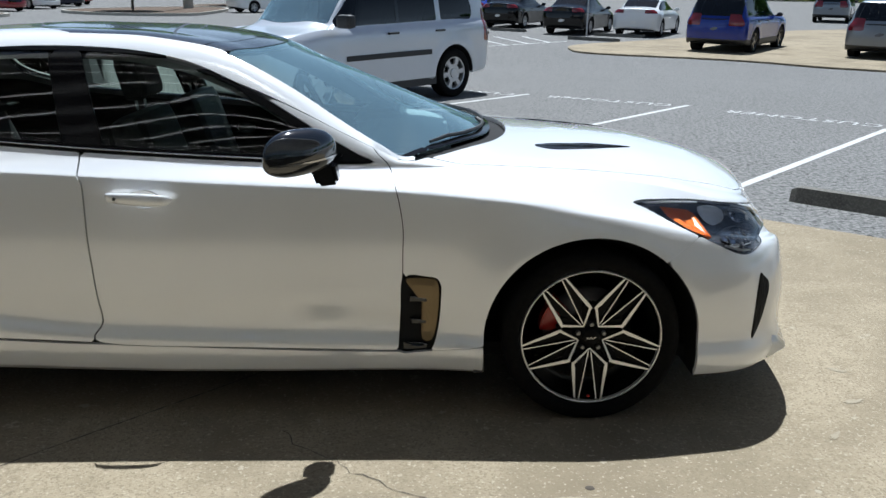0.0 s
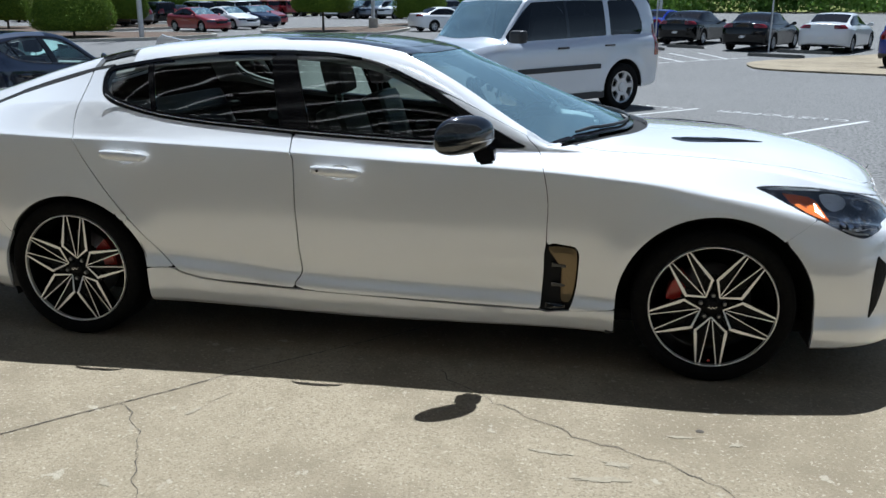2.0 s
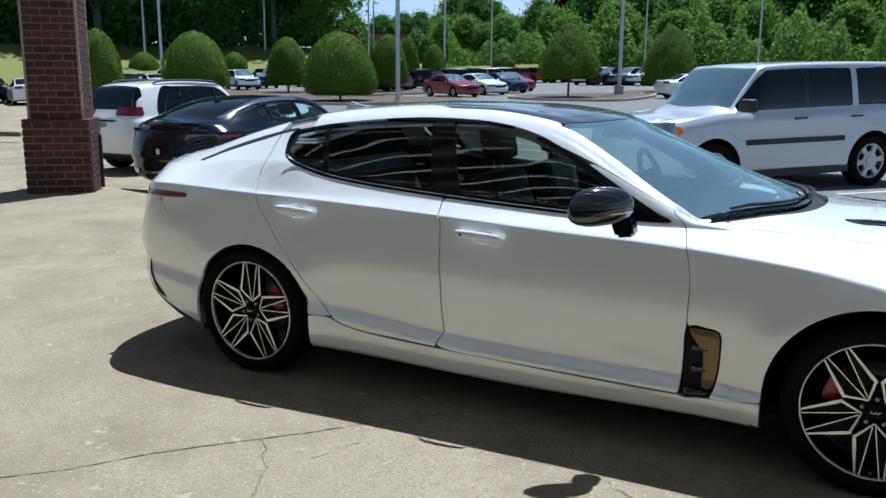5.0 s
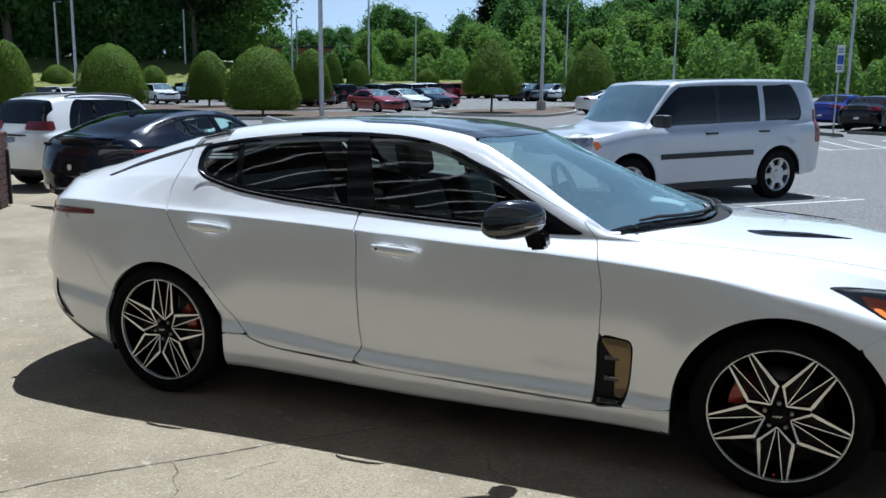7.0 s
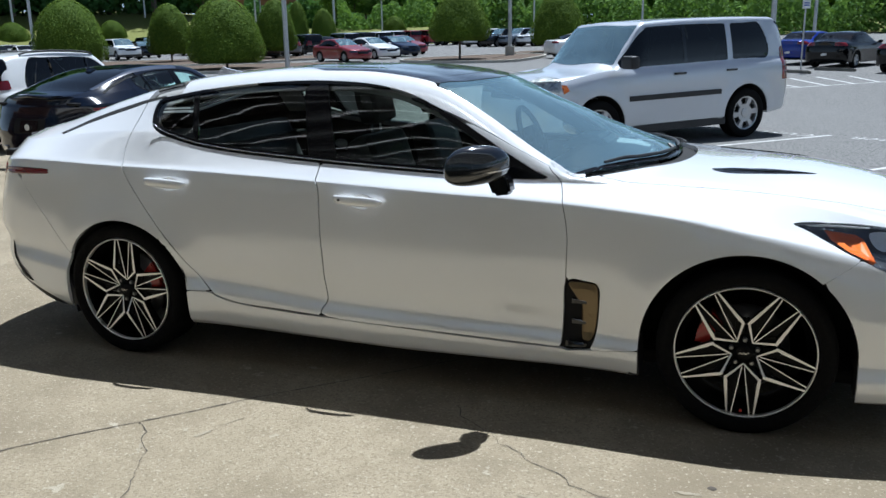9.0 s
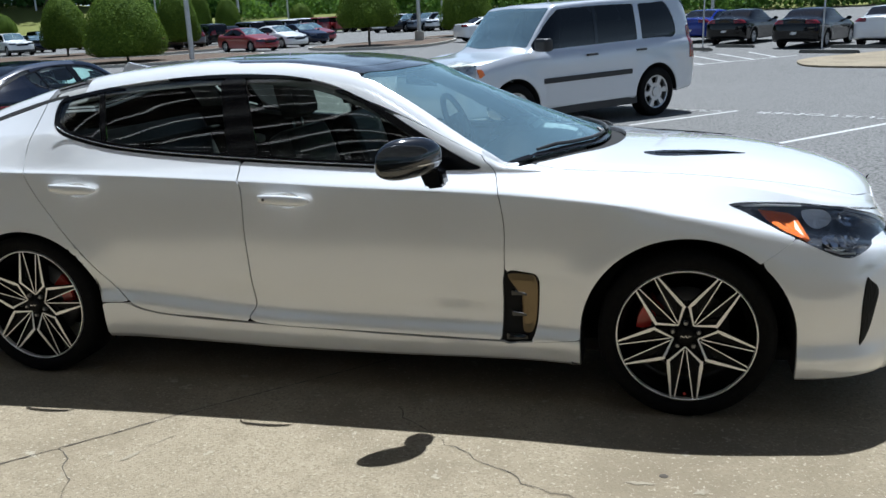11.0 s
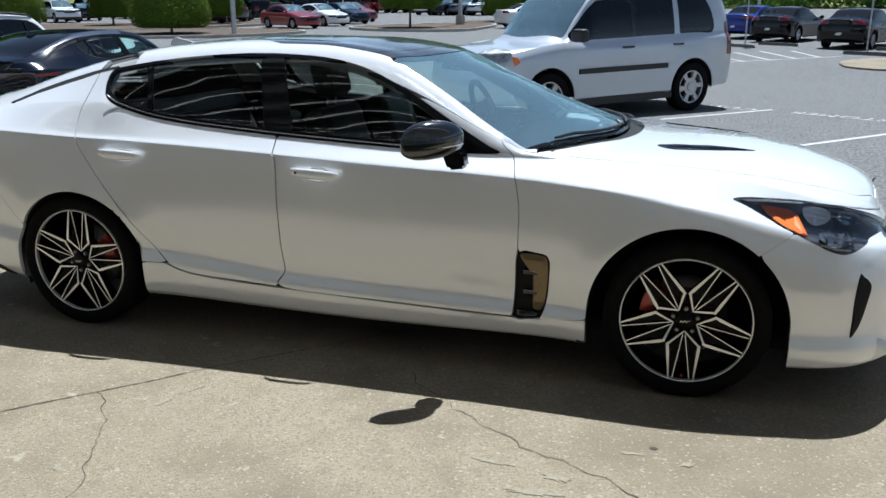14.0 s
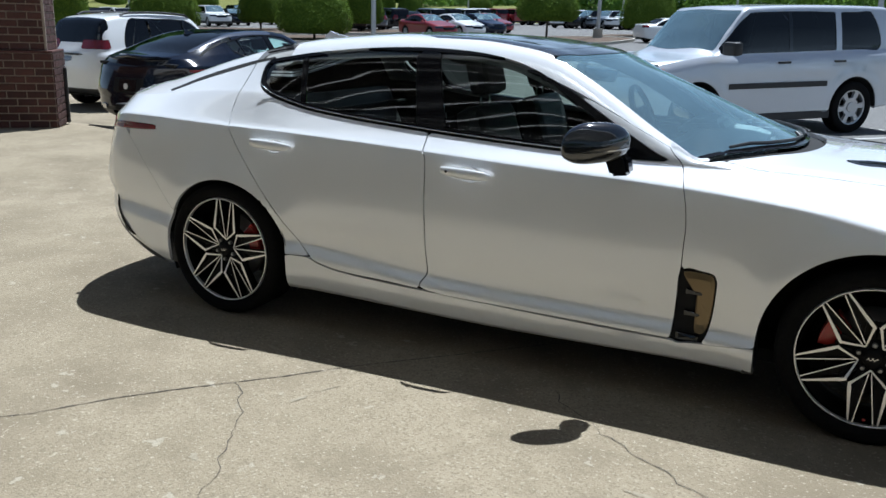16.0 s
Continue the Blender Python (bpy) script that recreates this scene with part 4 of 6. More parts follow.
        for r0, r1 in zip(rings, rings[1:]):
            for q in range(n):
                bm.faces.new((r0[q], r0[(q + 1) % n], r1[(q + 1) % n], r1[q]))
        bmesh.ops.recalc_face_normals(bm, faces=bm.faces)
        vent_ob = part("bonnet_vent", bm, SATIN, car, "slim black bonnet vent")
        bm = bmesh.new()
        tube(bm, [near(1.32 + .066 * k, side * (.405 - .019 * k), .0015) for k in range(6)], [.0025] * 6, 6)
        part("vent_slat", bm, GLOSS, vent_ob)
    for y0, dx in ((-.30, 0), (.34, .03)):
        bm = bmesh.new()
        blade = [near(px, py, .012) for px, py in [(1.098 - .36 * (abs(q) / .72) ** 2.4 - .012 * (q < 0), q) for q in np.linspace(y0 - .30, y0 + .26, 8)]]
        tube(bm, blade + [near(1.06, y0 + .27, .016), near(1.09, y0 + .24, .002)], [.006] + [.008] * 8 + [.011], 6)
        part("wiper", bm, TRIM, car, "black wiper arm and blade")
    # roof fin
    bm = prism([(-1.44, 1.315), (-1.425, 1.37), (-1.40, 1.392), (-1.37, 1.382), (-1.27, 1.362), (-1.20, 1.345)], -.022, .022, "y")
    for v in bm.verts:
        v.co.y *= max(.15, 1 - (v.co.z - 1.33) * 11)
    part("roof_fin", bm, body, car, "shark fin aerial")
    return s


def cabin(car, y_wheel=.38, floor=.30, seat_x=.14, roof=1.3, front=.88, rear=-1.2):
    """Two front seats, a rear bench, dashboard and steering wheel, dark."""
    for y in (-.38, .38):
        bm = boxed((seat_x - .28, y - .24, floor + .12), (seat_x + .26, y + .24, floor + .32), .06)
        part("seat_cushion", bm, SEAT, car)
        bm = boxed((-.07, -.24, 0), (.06, .24, .56), .055, pose(seat_x - .26, y, floor + .25, 0, -18, 0))
        part("seat_back", bm, SEAT, car)
        bm = boxed((-.05, -.135, .60), (.045, .135, .78), .04, pose(seat_x - .26, y, floor + .25, 0, -14, 0))
        part("head_rest", bm, SEAT, car)
        for dy in (-.05, .05):
            bm = bmesh.new()
            rod(bm, (seat_x - .42, y + dy, floor + .72), (seat_x - .44, y + dy, floor + .88), .006, n=8)
            part("head_rest_post", bm, CHROME, car)
    part("rear_bench", boxed((rear - .05, -.6, floor + .12), (rear + .45, .6, floor + .32), .06), SEAT, car)
    part("rear_bench_back", boxed((-.07, -.6, 0), (.06, .6, .55), .05, pose(rear, 0, floor + .25, 0, -22, 0)), SEAT, car)
    bm = prism([(front - .40, .70), (front - .40, .90), (front - .34, .955), (front - .16, .985), (front + .02, .975), (front + .16, .95), (front + .18, .80), (front, .70)], -.62, .62, "y")
    for v in bm.verts:                     # the shelf curves back towards the doors
        v.co.x -= .10 * (abs(v.co.y) > .6) * (v.co.x > front - .2)
    bmesh.ops.bevel(bm, geom=list(bm.edges), offset=.02, segments=2, affect="EDGES")
    part("dashboard", bm, DASH, car, "pale grey dashboard shelf")
    bm = prism([(front - .40, .955), (front - .33, 1.02), (front - .18, 1.03), (front - .14, .97)], y_wheel - .17, y_wheel + .17, "y")
    bmesh.ops.bevel(bm, geom=list(bm.edges), offset=.02, segments=2, affect="EDGES")
    part("instrument_hood", bm, DASH, car)
    bm = bmesh.new()
    n = 28
    m = pose(front - .58, y_wheel, .99, 0, 66, 0)
    rings = []
    for k in range(n):
        t = 2 * math.pi * k / n
        rings.append([bm.verts.new(m @ Vector(((.178 + math.cos(q) * .016) * math.cos(t), (.178 + math.cos(q) * .016) * math.sin(t), math.sin(q) * .016))) for q in [2 * math.pi * i / 8 for i in range(8)]])
    for k in range(n):
        for i in range(8):
            bm.faces.new((rings[k][i], rings[k][(i + 1) % 8], rings[(k + 1) % n][(i + 1) % 8], rings[(k + 1) % n][i]))
    box(bm, (-.02, -.17, -.012), (.02, .17, .012), m, .004)
    box(bm, (-.07, -.07, -.02), (.06, .07, .03), m, .015)
    part("steering_wheel", bm, TRIM, car, "", True)


hero = thing("fastback_car", "glossy pearl white fastback saloon with black roof, parked on concrete", "car")
fastback(hero, PEARL)
cabin(hero)
# ---- ground ----
def rise(x, y):
    """The lot climbs gently away from the building; the lane by the pier lies lower."""
    ease = lambda t: (lambda q: q * q * (3 - 2 * q))(min(max(t, 0.0), 1.0))
    dip = ease((y - 3.9) / 2.0) * ease((24 - y) / 11.0) * ease((1.0 - x) / 6.0) * ease((x + 26) / 8)
    return 0.026 * min(max(y - 18.0, 0.0), 140.0) - 0.23 * dip


def sheet(xs, ys, up):
    """A grid that follows the ground."""
    bm = bmesh.new()
    rows = [[bm.verts.new((x, y, rise(x, y) + up)) for x in xs] for y in ys]
    for r0, r1 in zip(rows, rows[1:]):
        for k in range(len(xs) - 1):
            bm.faces.new((r0[k], r0[k + 1], r1[k + 1], r1[k]))
    return bm


def away(az, dist):
    """A place by its bearing from the forecourt and its distance."""
    return (1 + dist * math.sin(radians(az)), -4 + dist * math.cos(radians(az)))


ASPHALT = mottled(material("worn_asphalt", (0.2, 0.2, 0.19), 0.92, spec=0.2), [(0.35, .35, .7), (2.2, .45, .8), (26.0, .46, .57), (15.0, .57, .64)],
                  [(.118, .117, .113), (.138, .137, .133), (.096, .095, .091), (.225, .22, .21), (.05, .05, .048)], .014, 60)
CONCRETE = mottled(material("worn_concrete", (0.4, 0.37, 0.31), 0.85, spec=0.25), [(0.5, .40, .66), (0.9, .44, .66), (3.0, .53, .72), (11.0, .54, .72), (100.0, .50, .62), (70.0, .58, .67), (7.0, .65, .675)],
                   [(.272, .224, .152), (.322, .266, .184), (.168, .134, .088), (.212, .172, .114), (.222, .180, .120), (.192, .156, .104), (.39, .338, .25), (.345, .302, .226)], .005, 160)
SCUFF = mottled(material("scraped_concrete", (.36, .33, .27), 0.9), [(16.0, .42, .6), (60.0, .45, .65)], [(.275, .234, .164), (.235, .195, .132), (.305, .264, .192)], .002, 150)
CRACK = material("crack_dirt", (.075, .062, .048), 0.95)
ROADPAINT = mottled(material("road_paint", (.7, .7, .68), 0.8), [(9.0, .5, .68), (60.0, .5, .7)], [(.52, .52, .505), (.38, .38, .365), (.20, .20, .195)])
WORNPAINT = mottled(material("worn_letter_paint", (.5, .5, .48), 0.85), [(11.0, .44, .56), (50.0, .45, .6)], [(.62, .62, .60), (.30, .30, .295), (.42, .42, .41)])
MULCH = mottled(material("bark_mulch", (.16, .09, .05), 0.95), [(5.0, .4, .7), (45.0, .4, .65)], [(.09, .058, .038), (.055, .038, .027), (.13, .09, .06)], .03, 40)
KERB = mottled(material("kerb_concrete", (.4, .38, .33), 0.9), [(6.0, .4, .7)], [(.42, .40, .35), (.33, .31, .27)], .003, 90)
GRASS = mottled(material("mown_grass", (.09, .14, .03), 0.9), [(.15, .4, .7), (3.0, .4, .7)], [(.14, .155, .026), (.11, .13, .004), (.17, .17, .036)], .05, 30)
BANK = GRASS

near = [-30 + .75 * k for k in range(60)]
bm = sheet([-1200, -80, -45] + near + [20, 45, 80, 1200], [-60, -20, 1] + [1.5 + .75 * k for k in range(30)] + [28, 40, 60, 158, 300, 1500], 0)
tagged(part("ground", bm, ASPHALT, None, "pale grey worn asphalt of a car park"), category="ground", kind="structure")

# forecourt slab: everything on the building's side of a slanting edge, with sawn joints
EDGE_P, EDGE_D = Vector((3.38, 2.14)), Vector((.78, -.62))


def lay(name, pts, mat, label, up, cat="pavement", kind="structure", thick=0.05):
    """A thin slab whose top follows the ground."""
    bm = prism(pts, -thick, 0)
    bmesh.ops.triangulate(bm, faces=bm.faces)
    for v in bm.verts:
        v.co.z = (v.co.z > -thick / 2) * (up + thick) - thick + rise(v.co.x, v.co.y)
    return tagged(part(name, bm, mat, None, label), category=cat, kind=kind)


JOINT_A, JOINT_D = Vector((-1.232, -1.92)), Vector((.69, .70)).normalized()
bm = sheet([-60, -35] + near + [25, 60], [-45, -8, 1] + [1.5 + .75 * k for k in range(42)], .004)
side = Vector((-EDGE_D.y, EDGE_D.x, 0)).normalized()
bmesh.ops.bisect_plane(bm, geom=[*bm.verts, *bm.edges, *bm.faces], plane_co=(*EDGE_P, 0), plane_no=side, clear_outer=True)
rim = [e for e in bm.edges if e.is_boundary and all(abs((v.co.xy - EDGE_P).dot(side.xy)) < 1e-3 for v in e.verts)]
for v in [v for v in bmesh.ops.extrude_edge_only(bm, edges=rim)["geom"] if isinstance(v, bmesh.types.BMVert)]:
    v.co.z -= .06
tagged(part("forecourt_slab", bm, CONCRETE, None, "sunlit tan concrete forecourt with hairline cracks"), category="pavement", kind="structure")


def ribbon(name, pts, width, mat, up, label, cat, jitter=0.0, kind="structure"):
    """A narrow strip along a line on the ground."""
    bm = bmesh.new()
    rng = random.Random(name + str(len(pts)) + str(pts[0][0]))
    fine = []
    for p, q in zip(pts, pts[1:]):
        n = max(1, int(math.dist(p, q) / (.028 if jitter else 3.0)))
        fine += [(p[0] + (q[0] - p[0]) * k / n, p[1] + (q[1] - p[1]) * k / n) for k in range(n)]
    fine.append(pts[-1])
    prev = None
    for k, p in enumerate(fine):
        q = fine[min(k + 1, len(fine) - 1)]
        o = fine[max(k - 1, 0)]
        d = Vector((q[0] - o[0], q[1] - o[1])).normalized()
        w = width / 2 * (rng.uniform(.35, 1.5) if jitter else 1)
        c = Vector(p) + Vector((rng.uniform(-1, 1), rng.uniform(-1, 1))) * jitter
        s = Vector((-d.y, d.x)) * w
        cur = [bm.verts.new((*(c + s), rise(*c) + up)), bm.verts.new((*(c - s), rise(*c) + up))]
        if prev:
            bm.faces.new((prev[0], prev[1], cur[1], cur[0]))
        prev = cur
    bmesh.ops.recalc_face_normals(bm, faces=bm.faces)
    return tagged(part(name, bm, mat, None, label), category=cat, kind=kind)


j0, j1 = JOINT_A - JOINT_D * 6, JOINT_A + JOINT_D * 9
ribbon("slab_joint", [tuple(j0), (-1.33, -2.15), (-1.16, -1.90), (-1.02, -1.74), (-.87, -1.58), (-.71, -1.41), (-.56, -1.23), tuple(j1 * .3 + Vector((-.56, -1.23)) * .7)], .0055, CRACK, .0065, "dark sawn joint across the concrete", "joint", .0012)
ribbon("slab_crack", [(-.855, -1.565), (-.82, -1.575), (-.76, -1.63), (-.735, -1.69), (-.66, -1.77), (-.635, -1.83), (-.60, -1.88), (-.565, -1.93), (-.55, -1.97), (-.515, -2.03), (-.51, -2.07), (-.44, -2.14), (-.42, -2.25), (-.35, -2.4)], .0034, CRACK, .0065, "hairline crack in concrete", "crack", .009)
ribbon("slab_crack", [(.33, -1.0), (.38, -1.10), (.47, -1.15), (.56, -1.22), (.60, -1.28), (.69, -1.33), (.72, -1.375), (.78, -1.40), (.87, -1.44), (.915, -1.50), (1.02, -1.54), (1.075, -1.545), (1.13, -1.58), (1.18, -1.62), (1.24, -1.63), (1.31, -1.69), (1.40, -1.75), (1.47, -1.84)], .0032, CRACK, .0065, "hairline crack in concrete", "crack", .009)


def blotch(x, y, rx, ry, turn, seed):
    """A patch of scraped concrete with a ragged outline."""
    rng, bm = random.Random(seed), bmesh.new()
    c, sn = math.cos(radians(turn)), math.sin(radians(turn))
    ring = []
    for k in range(26):
        t, r = k / 26 * 2 * math.pi, rng.uniform(.45, 1.1)
        px, py = math.cos(t) * rx * r, math.sin(t) * ry * r
        gx, gy = x + px * c - py * sn, y + px * sn + py * c
        ring.append(bm.verts.new((gx, gy, rise(gx, gy) + .0062)))
    hub = bm.verts.new((x, y, rise(x, y) + .0062))
    for k in range(26):
        bm.faces.new((hub, ring[k], ring[(k + 1) % 26]))
    tagged(part("scuff_mark", bm, SCUFF, None, "pale ragged scrape on the concrete"), category="stain", kind="structure")


for k, (bx, by, rx, ry, turn) in enumerate(((-.54, -1.57, .05, .012, 66), (-.48, -1.42, .07, .004, 60), (-.96, -1.18, .035, .013, -30), (-.81, -1.185, .03, .010, -30), (-.70, -1.74, .035, .010, -55), (-.585, -2.11, .035, .016, -40),
                                            (.84, -1.63, .09, .013, -4), (1.08, -1.67, .07, .022, -8), (1.30, -1.43, .07, .012, 4), (1.50, -1.45, .04, .016, 30), (1.02, -1.78, .10, .02, 8), (2.35, -1.02, .05, .016, 40), (2.55, -.75, .06, .02, 20), (2.62, -.45, .05, .02, -30))):
    blotch(bx, by, rx, ry, turn, k)
ribbon("slab_crack", [(-2.2, -2.9), (-2.0, -2.6), (-1.7, -2.3)], .004, CRACK, .0065, "hairline crack in concrete", "crack", .004)
for jx, jy, dx, dy in ((-7.5, 1.2, .84, -.54), (-5.0, -3.0, .84, -.54)):
    ribbon("slab_joint", [(jx - dx * 6, jy - dy * 6), (jx + dx * 5, jy + dy * 5)], .010, CRACK, .0065, "dark sawn joint across the concrete", "joint", .0015)
bm = bmesh.new()
bmesh.ops.create_uvsphere(bm, u_segments=10, v_segments=6, radius=1, matrix=pose(1.379, -1.368, .004) @ Matrix.Diagonal((.016, .014, .004, 1)))
tagged(part("gum_spot", bm, CRACK, None, "dark round spot trodden into concrete"), category="stain", kind="structure")

# painted bay lines and worn lettering
for p, q in (((3.25, 2.98), (6.83, 6.98)), ((2.3, 6.25), (4.94, 9.38)), ((.9, 8.84), (2.61, 10.79)), ((-1.0, 11.4), (.4, 13.0)), ((6.0, 1.2), (9.2, 4.4))):
    ribbon("bay_line", [p, q], .085, ROADPAINT, .004, "worn white painted bay line", "road marking")
for p, q in (((2.14, 23.23), (5.79, 26.54)), ((1.7, 26.0), (2.67, 23.6)), ((2.5, 27.7), (3.46, 24.3)), ((3.35, 28.6), (4.29, 25.1)), ((4.45, 29.0), (5.06, 25.93)), ((.6, 21.8), (2.14, 23.23))):
    ribbon("bay_line", [p, q], .11, ROADPAINT, .004, "worn white painted bay line", "road marking")


def lettering(text, at, toward, size):
    """Worn road lettering, read from the far side."""
    cu = bpy.data.curves.new("lettering", "FONT")
    cu.body, cu.size, cu.extrude = text, size, 0.0005
    cu.space_character = 1.08
    cu.materials.append(WORNPAINT)
    ob = new("road_lettering", cu)
    d = Vector((toward[0] - at[0], toward[1] - at[1]))
    ob.matrix_world = pose(at[0], at[1], rise(*at) + .005) @ pose(0, 0, 0, 0, 0, math.degrees(math.atan2(d.y, d.x)))
    ob.matrix_world = ob.matrix_world @ Matrix.Diagonal((1.0, 1.0, 1, 1))
    return tagged(ob, "worn white lettering painted on the asphalt", "road marking", kind="structure")


lettering("CUSTOMER", (7.0, 7.32), (5.05, 9.12), .40)
lettering("CUSTOMER", (4.75, 9.46), (2.71, 10.72), .39)
lettering("CUSTOMER", (2.42, 10.78), (.5, 11.95), .39)


def wheel_stop(p, q, h=.12):
    d = Vector((q[0] - p[0], q[1] - p[1]))
    L = d.length
    ob = thing("wheel_stop", "grey concrete wheel stop lying across a bay", "wheel stop", (p[0], p[1], rise(*p)), math.degrees(math.atan2(d.y, d.x)), "wheel stops")
    bm = bmesh.new()
    vs = []
    for xx, k in ((0, .8), (.05, 1), (L - .05, 1), (L, .8)):
        vs.append([bm.verts.new((xx, yy * (1 if zz == 0 else .6) * k, zz * h * k + rise(0, p[1] + d.y * xx / L) - rise(*p))) for yy, zz in ((-.085, 0), (-.085, 1), (.085, 1), (.085, 0))])
    for r0, r1 in zip(vs, vs[1:]):
        for k in range(4):
            bm.faces.new((r0[k], r0[(k + 1) % 4], r1[(k + 1) % 4], r1[k]))
    bm.faces.new(vs[0])
    bm.faces.new(vs[-1][::-1])
    bmesh.ops.recalc_face_normals(bm, faces=bm.faces)
    part("stop_body", bm, KERB2, ob)


KERB2 = mottled(material("stained_concrete", (.12, .115, .10), 0.9), [(8.0, .4, .7), (60., .45, .7)], [(.13, .125, .105), (.08, .075, .065), (.19, .18, .16)], .004, 90)
wheel_stop((3.82, 2.84), (5.2, 1.58))
wheel_stop((-21.2, 10.5), (-19.75, 11.1))
wheel_stop((6.0, 27.6), (7.65, 26.5))
wheel_stop((7.4, 29.9), (9.1, 28.8))
wheel_stop((2.3, 31.3), (3.25, 30.3))
wheel_stop((3.55, 32.6), (4.9, 31.6))
# pale concrete pad under the display cars
lay("display_pad", rounded([(5.25, 22.6), (5.85, 21.2), (9.4, 19.5), (12.1, 16.7), (20, 10), (60, -8), (60, 50), (22, 37), (13, 30.5), (7.8, 26.2), (5.74, 24.4)], 4).tolist(), CONCRETE, "pale concrete display pad", .05)


def island(pts, label="planting island of brown bark mulch with a kerb"):
    pts = rounded(pts, 5)
    cx = pts.mean(0)
    lay("planting_island", pts.tolist(), MULCH, label, .13, "island")
    bm = bmesh.new()
    outer = cx + (pts - cx) * (1 + .16 / np.linalg.norm(pts - cx, axis=1, keepdims=True))
    n = len(pts)
    ring = [[bm.verts.new((*o, rise(*o))), bm.verts.new((*o, rise(*o) + .15)), bm.verts.new((*i, rise(*i) + .15)), bm.verts.new((*i, rise(*i) + .05))] for o, i in zip(outer.tolist(), pts.tolist())]
    for k in range(n):
        for j in range(3):
            bm.faces.new((ring[k][j], ring[(k + 1) % n][j], ring[(k + 1) % n][j + 1], ring[k][j + 1]))
    bmesh.ops.recalc_face_normals(bm, faces=bm.faces)
    tagged(part("kerb", bm, KERB, None, "low pale concrete kerb round mulch"), category="kerb", kind="structure")


island([(-19, 44), (-16, 41.5), (-12, 41.6), (-11.2, 44), (-11.6, 50), (-14.5, 51), (-18, 47.5)])
island([(-14.5, 52.8), (-10.5, 52.2), (-8.5, 55), (-11, 57.5), (-14.5, 56.5)])
island([(-30.5, 31), (-22.3, 33), (-19.5, 38), (-22, 40.5), (-27, 40), (-33, 35.5)])
island([(-47, 34), (-35, 36), (-27.5, 47), (-29, 53), (-34, 51), (-47, 42)])

# grass bank beyond the lot
bm = bmesh.new()
rows = []
for az in range(-81, 31, 3):
    r0 = 83 + 10 * math.sin(az * .11) + (28 if az > -32 else 0)
    steep = 1 + .95 * min(max((-32 - az) / 5, 0), 1)
    rows.append([bm.verts.new((*away(az, r0 + dr), rise(*away(az, r0)) + h * steep + .02)) for dr, h in ((0, 0), (6, .9), (20, 2.4), (60, 3.5), (160, 4.5))])
for r0, r1 in zip(rows, rows[1:]):
    for k in range(4):
        bm.faces.new((r0[k], r1[k], r1[k + 1], r0[k + 1]))
bmesh.ops.recalc_face_normals(bm, faces=bm.faces)
tagged(part("grass_bank", bm, GRASS, None, "mown green grass bank beyond the lot", True), category="grass", kind="structure")
# ---- brick pier of the canopy, and the showroom behind the camera ----
BRICK = mottled(material("dark_red_brick", (.16, .06, .045), .85), [(30., .35, .7), (140., .45, .7)], [(.070, .022, .016), (.038, .015, .012), (.092, .034, .024)], .003, 120, island=-.3)
MORTAR = mottled(material("buff_mortar", (.4, .33, .25), .95), [(60., .4, .7)], [(.34, .275, .215), (.27, .22, .175)], .002, 200)


def brick_faces(pier, half, z0, z1, course, length, label=""):
    """Courses of single bricks round a square shaft, in stretcher bond."""
    me = {}
    n = max(1, round((z1 - z0) / course))
    step = (z1 - z0) / n
    joint = .017

    def brick(L):
        key = round(L, 3)
        if key not in me:
            bm = boxed((-L / 2 + joint / 2, -.012, joint / 2), (L / 2 - joint / 2, .03, step - joint / 2), .0025)
            me[key] = bpy.data.meshes.new("brick")
            bm.to_mesh(me[key])
            bm.free()
            me[key].materials.append(BRICK)
        return me[key]

    for side in range(4):
        for k in range(n):
            lens = []
            left = 2 * half
            if (k + side) % 2:
                lens.append(length / 2)
                left -= length / 2
            while left > 1e-4:
                L = min(length, left)
                lens.append(L)
                left -= L
            p = -half
            for L in lens:
                ob = new("brick", brick(L))
                ob.parent = pier
                ob.matrix_basis = pose(0, 0, 0, 0, 0, 90 * side) @ pose(p + L / 2, -half, z0 + k * step)
                p += L
    bm = boxed((-half + .004, -half + .004, z0), (half - .004, half - .004, z1))
    part("mortar_core", bm, MORTAR, pier, "buff mortar joints")


pier_at = (-8.66, 3.73)
pier = thing("brick_pier", "dark red brick pier with a wider base, on concrete", "pillar", (*pier_at, rise(*pier_at) + .004), 40)
pier["kind"] = "structure"
brick_faces(pier, .41, 0, .96, .096, .24)
brick_faces(pier, .335, .99, 5.4, .096, .24)
bm = boxed((-.42, -.42, .96), (.42, .42, .99), .008)
part("base_cap", bm, BRICK, pier, "brick sill on top of the base")
for sx, sy in ((1, -1), (-1, -1), (1, 1), (-1, 1)):
    bm = boxed((sx * .335 - .016, sy * .335 - .016, .99), (sx * .335 + .016, sy * .335 + .016, 5.4), .004)
    part("corner_bead", bm, MORTAR, pier)
bm = boxed((.42, .20, 0), (.46, .26, .75), .01)
part("downpipe", bm, TRIM, pier, "dark downpipe stub at the foot")

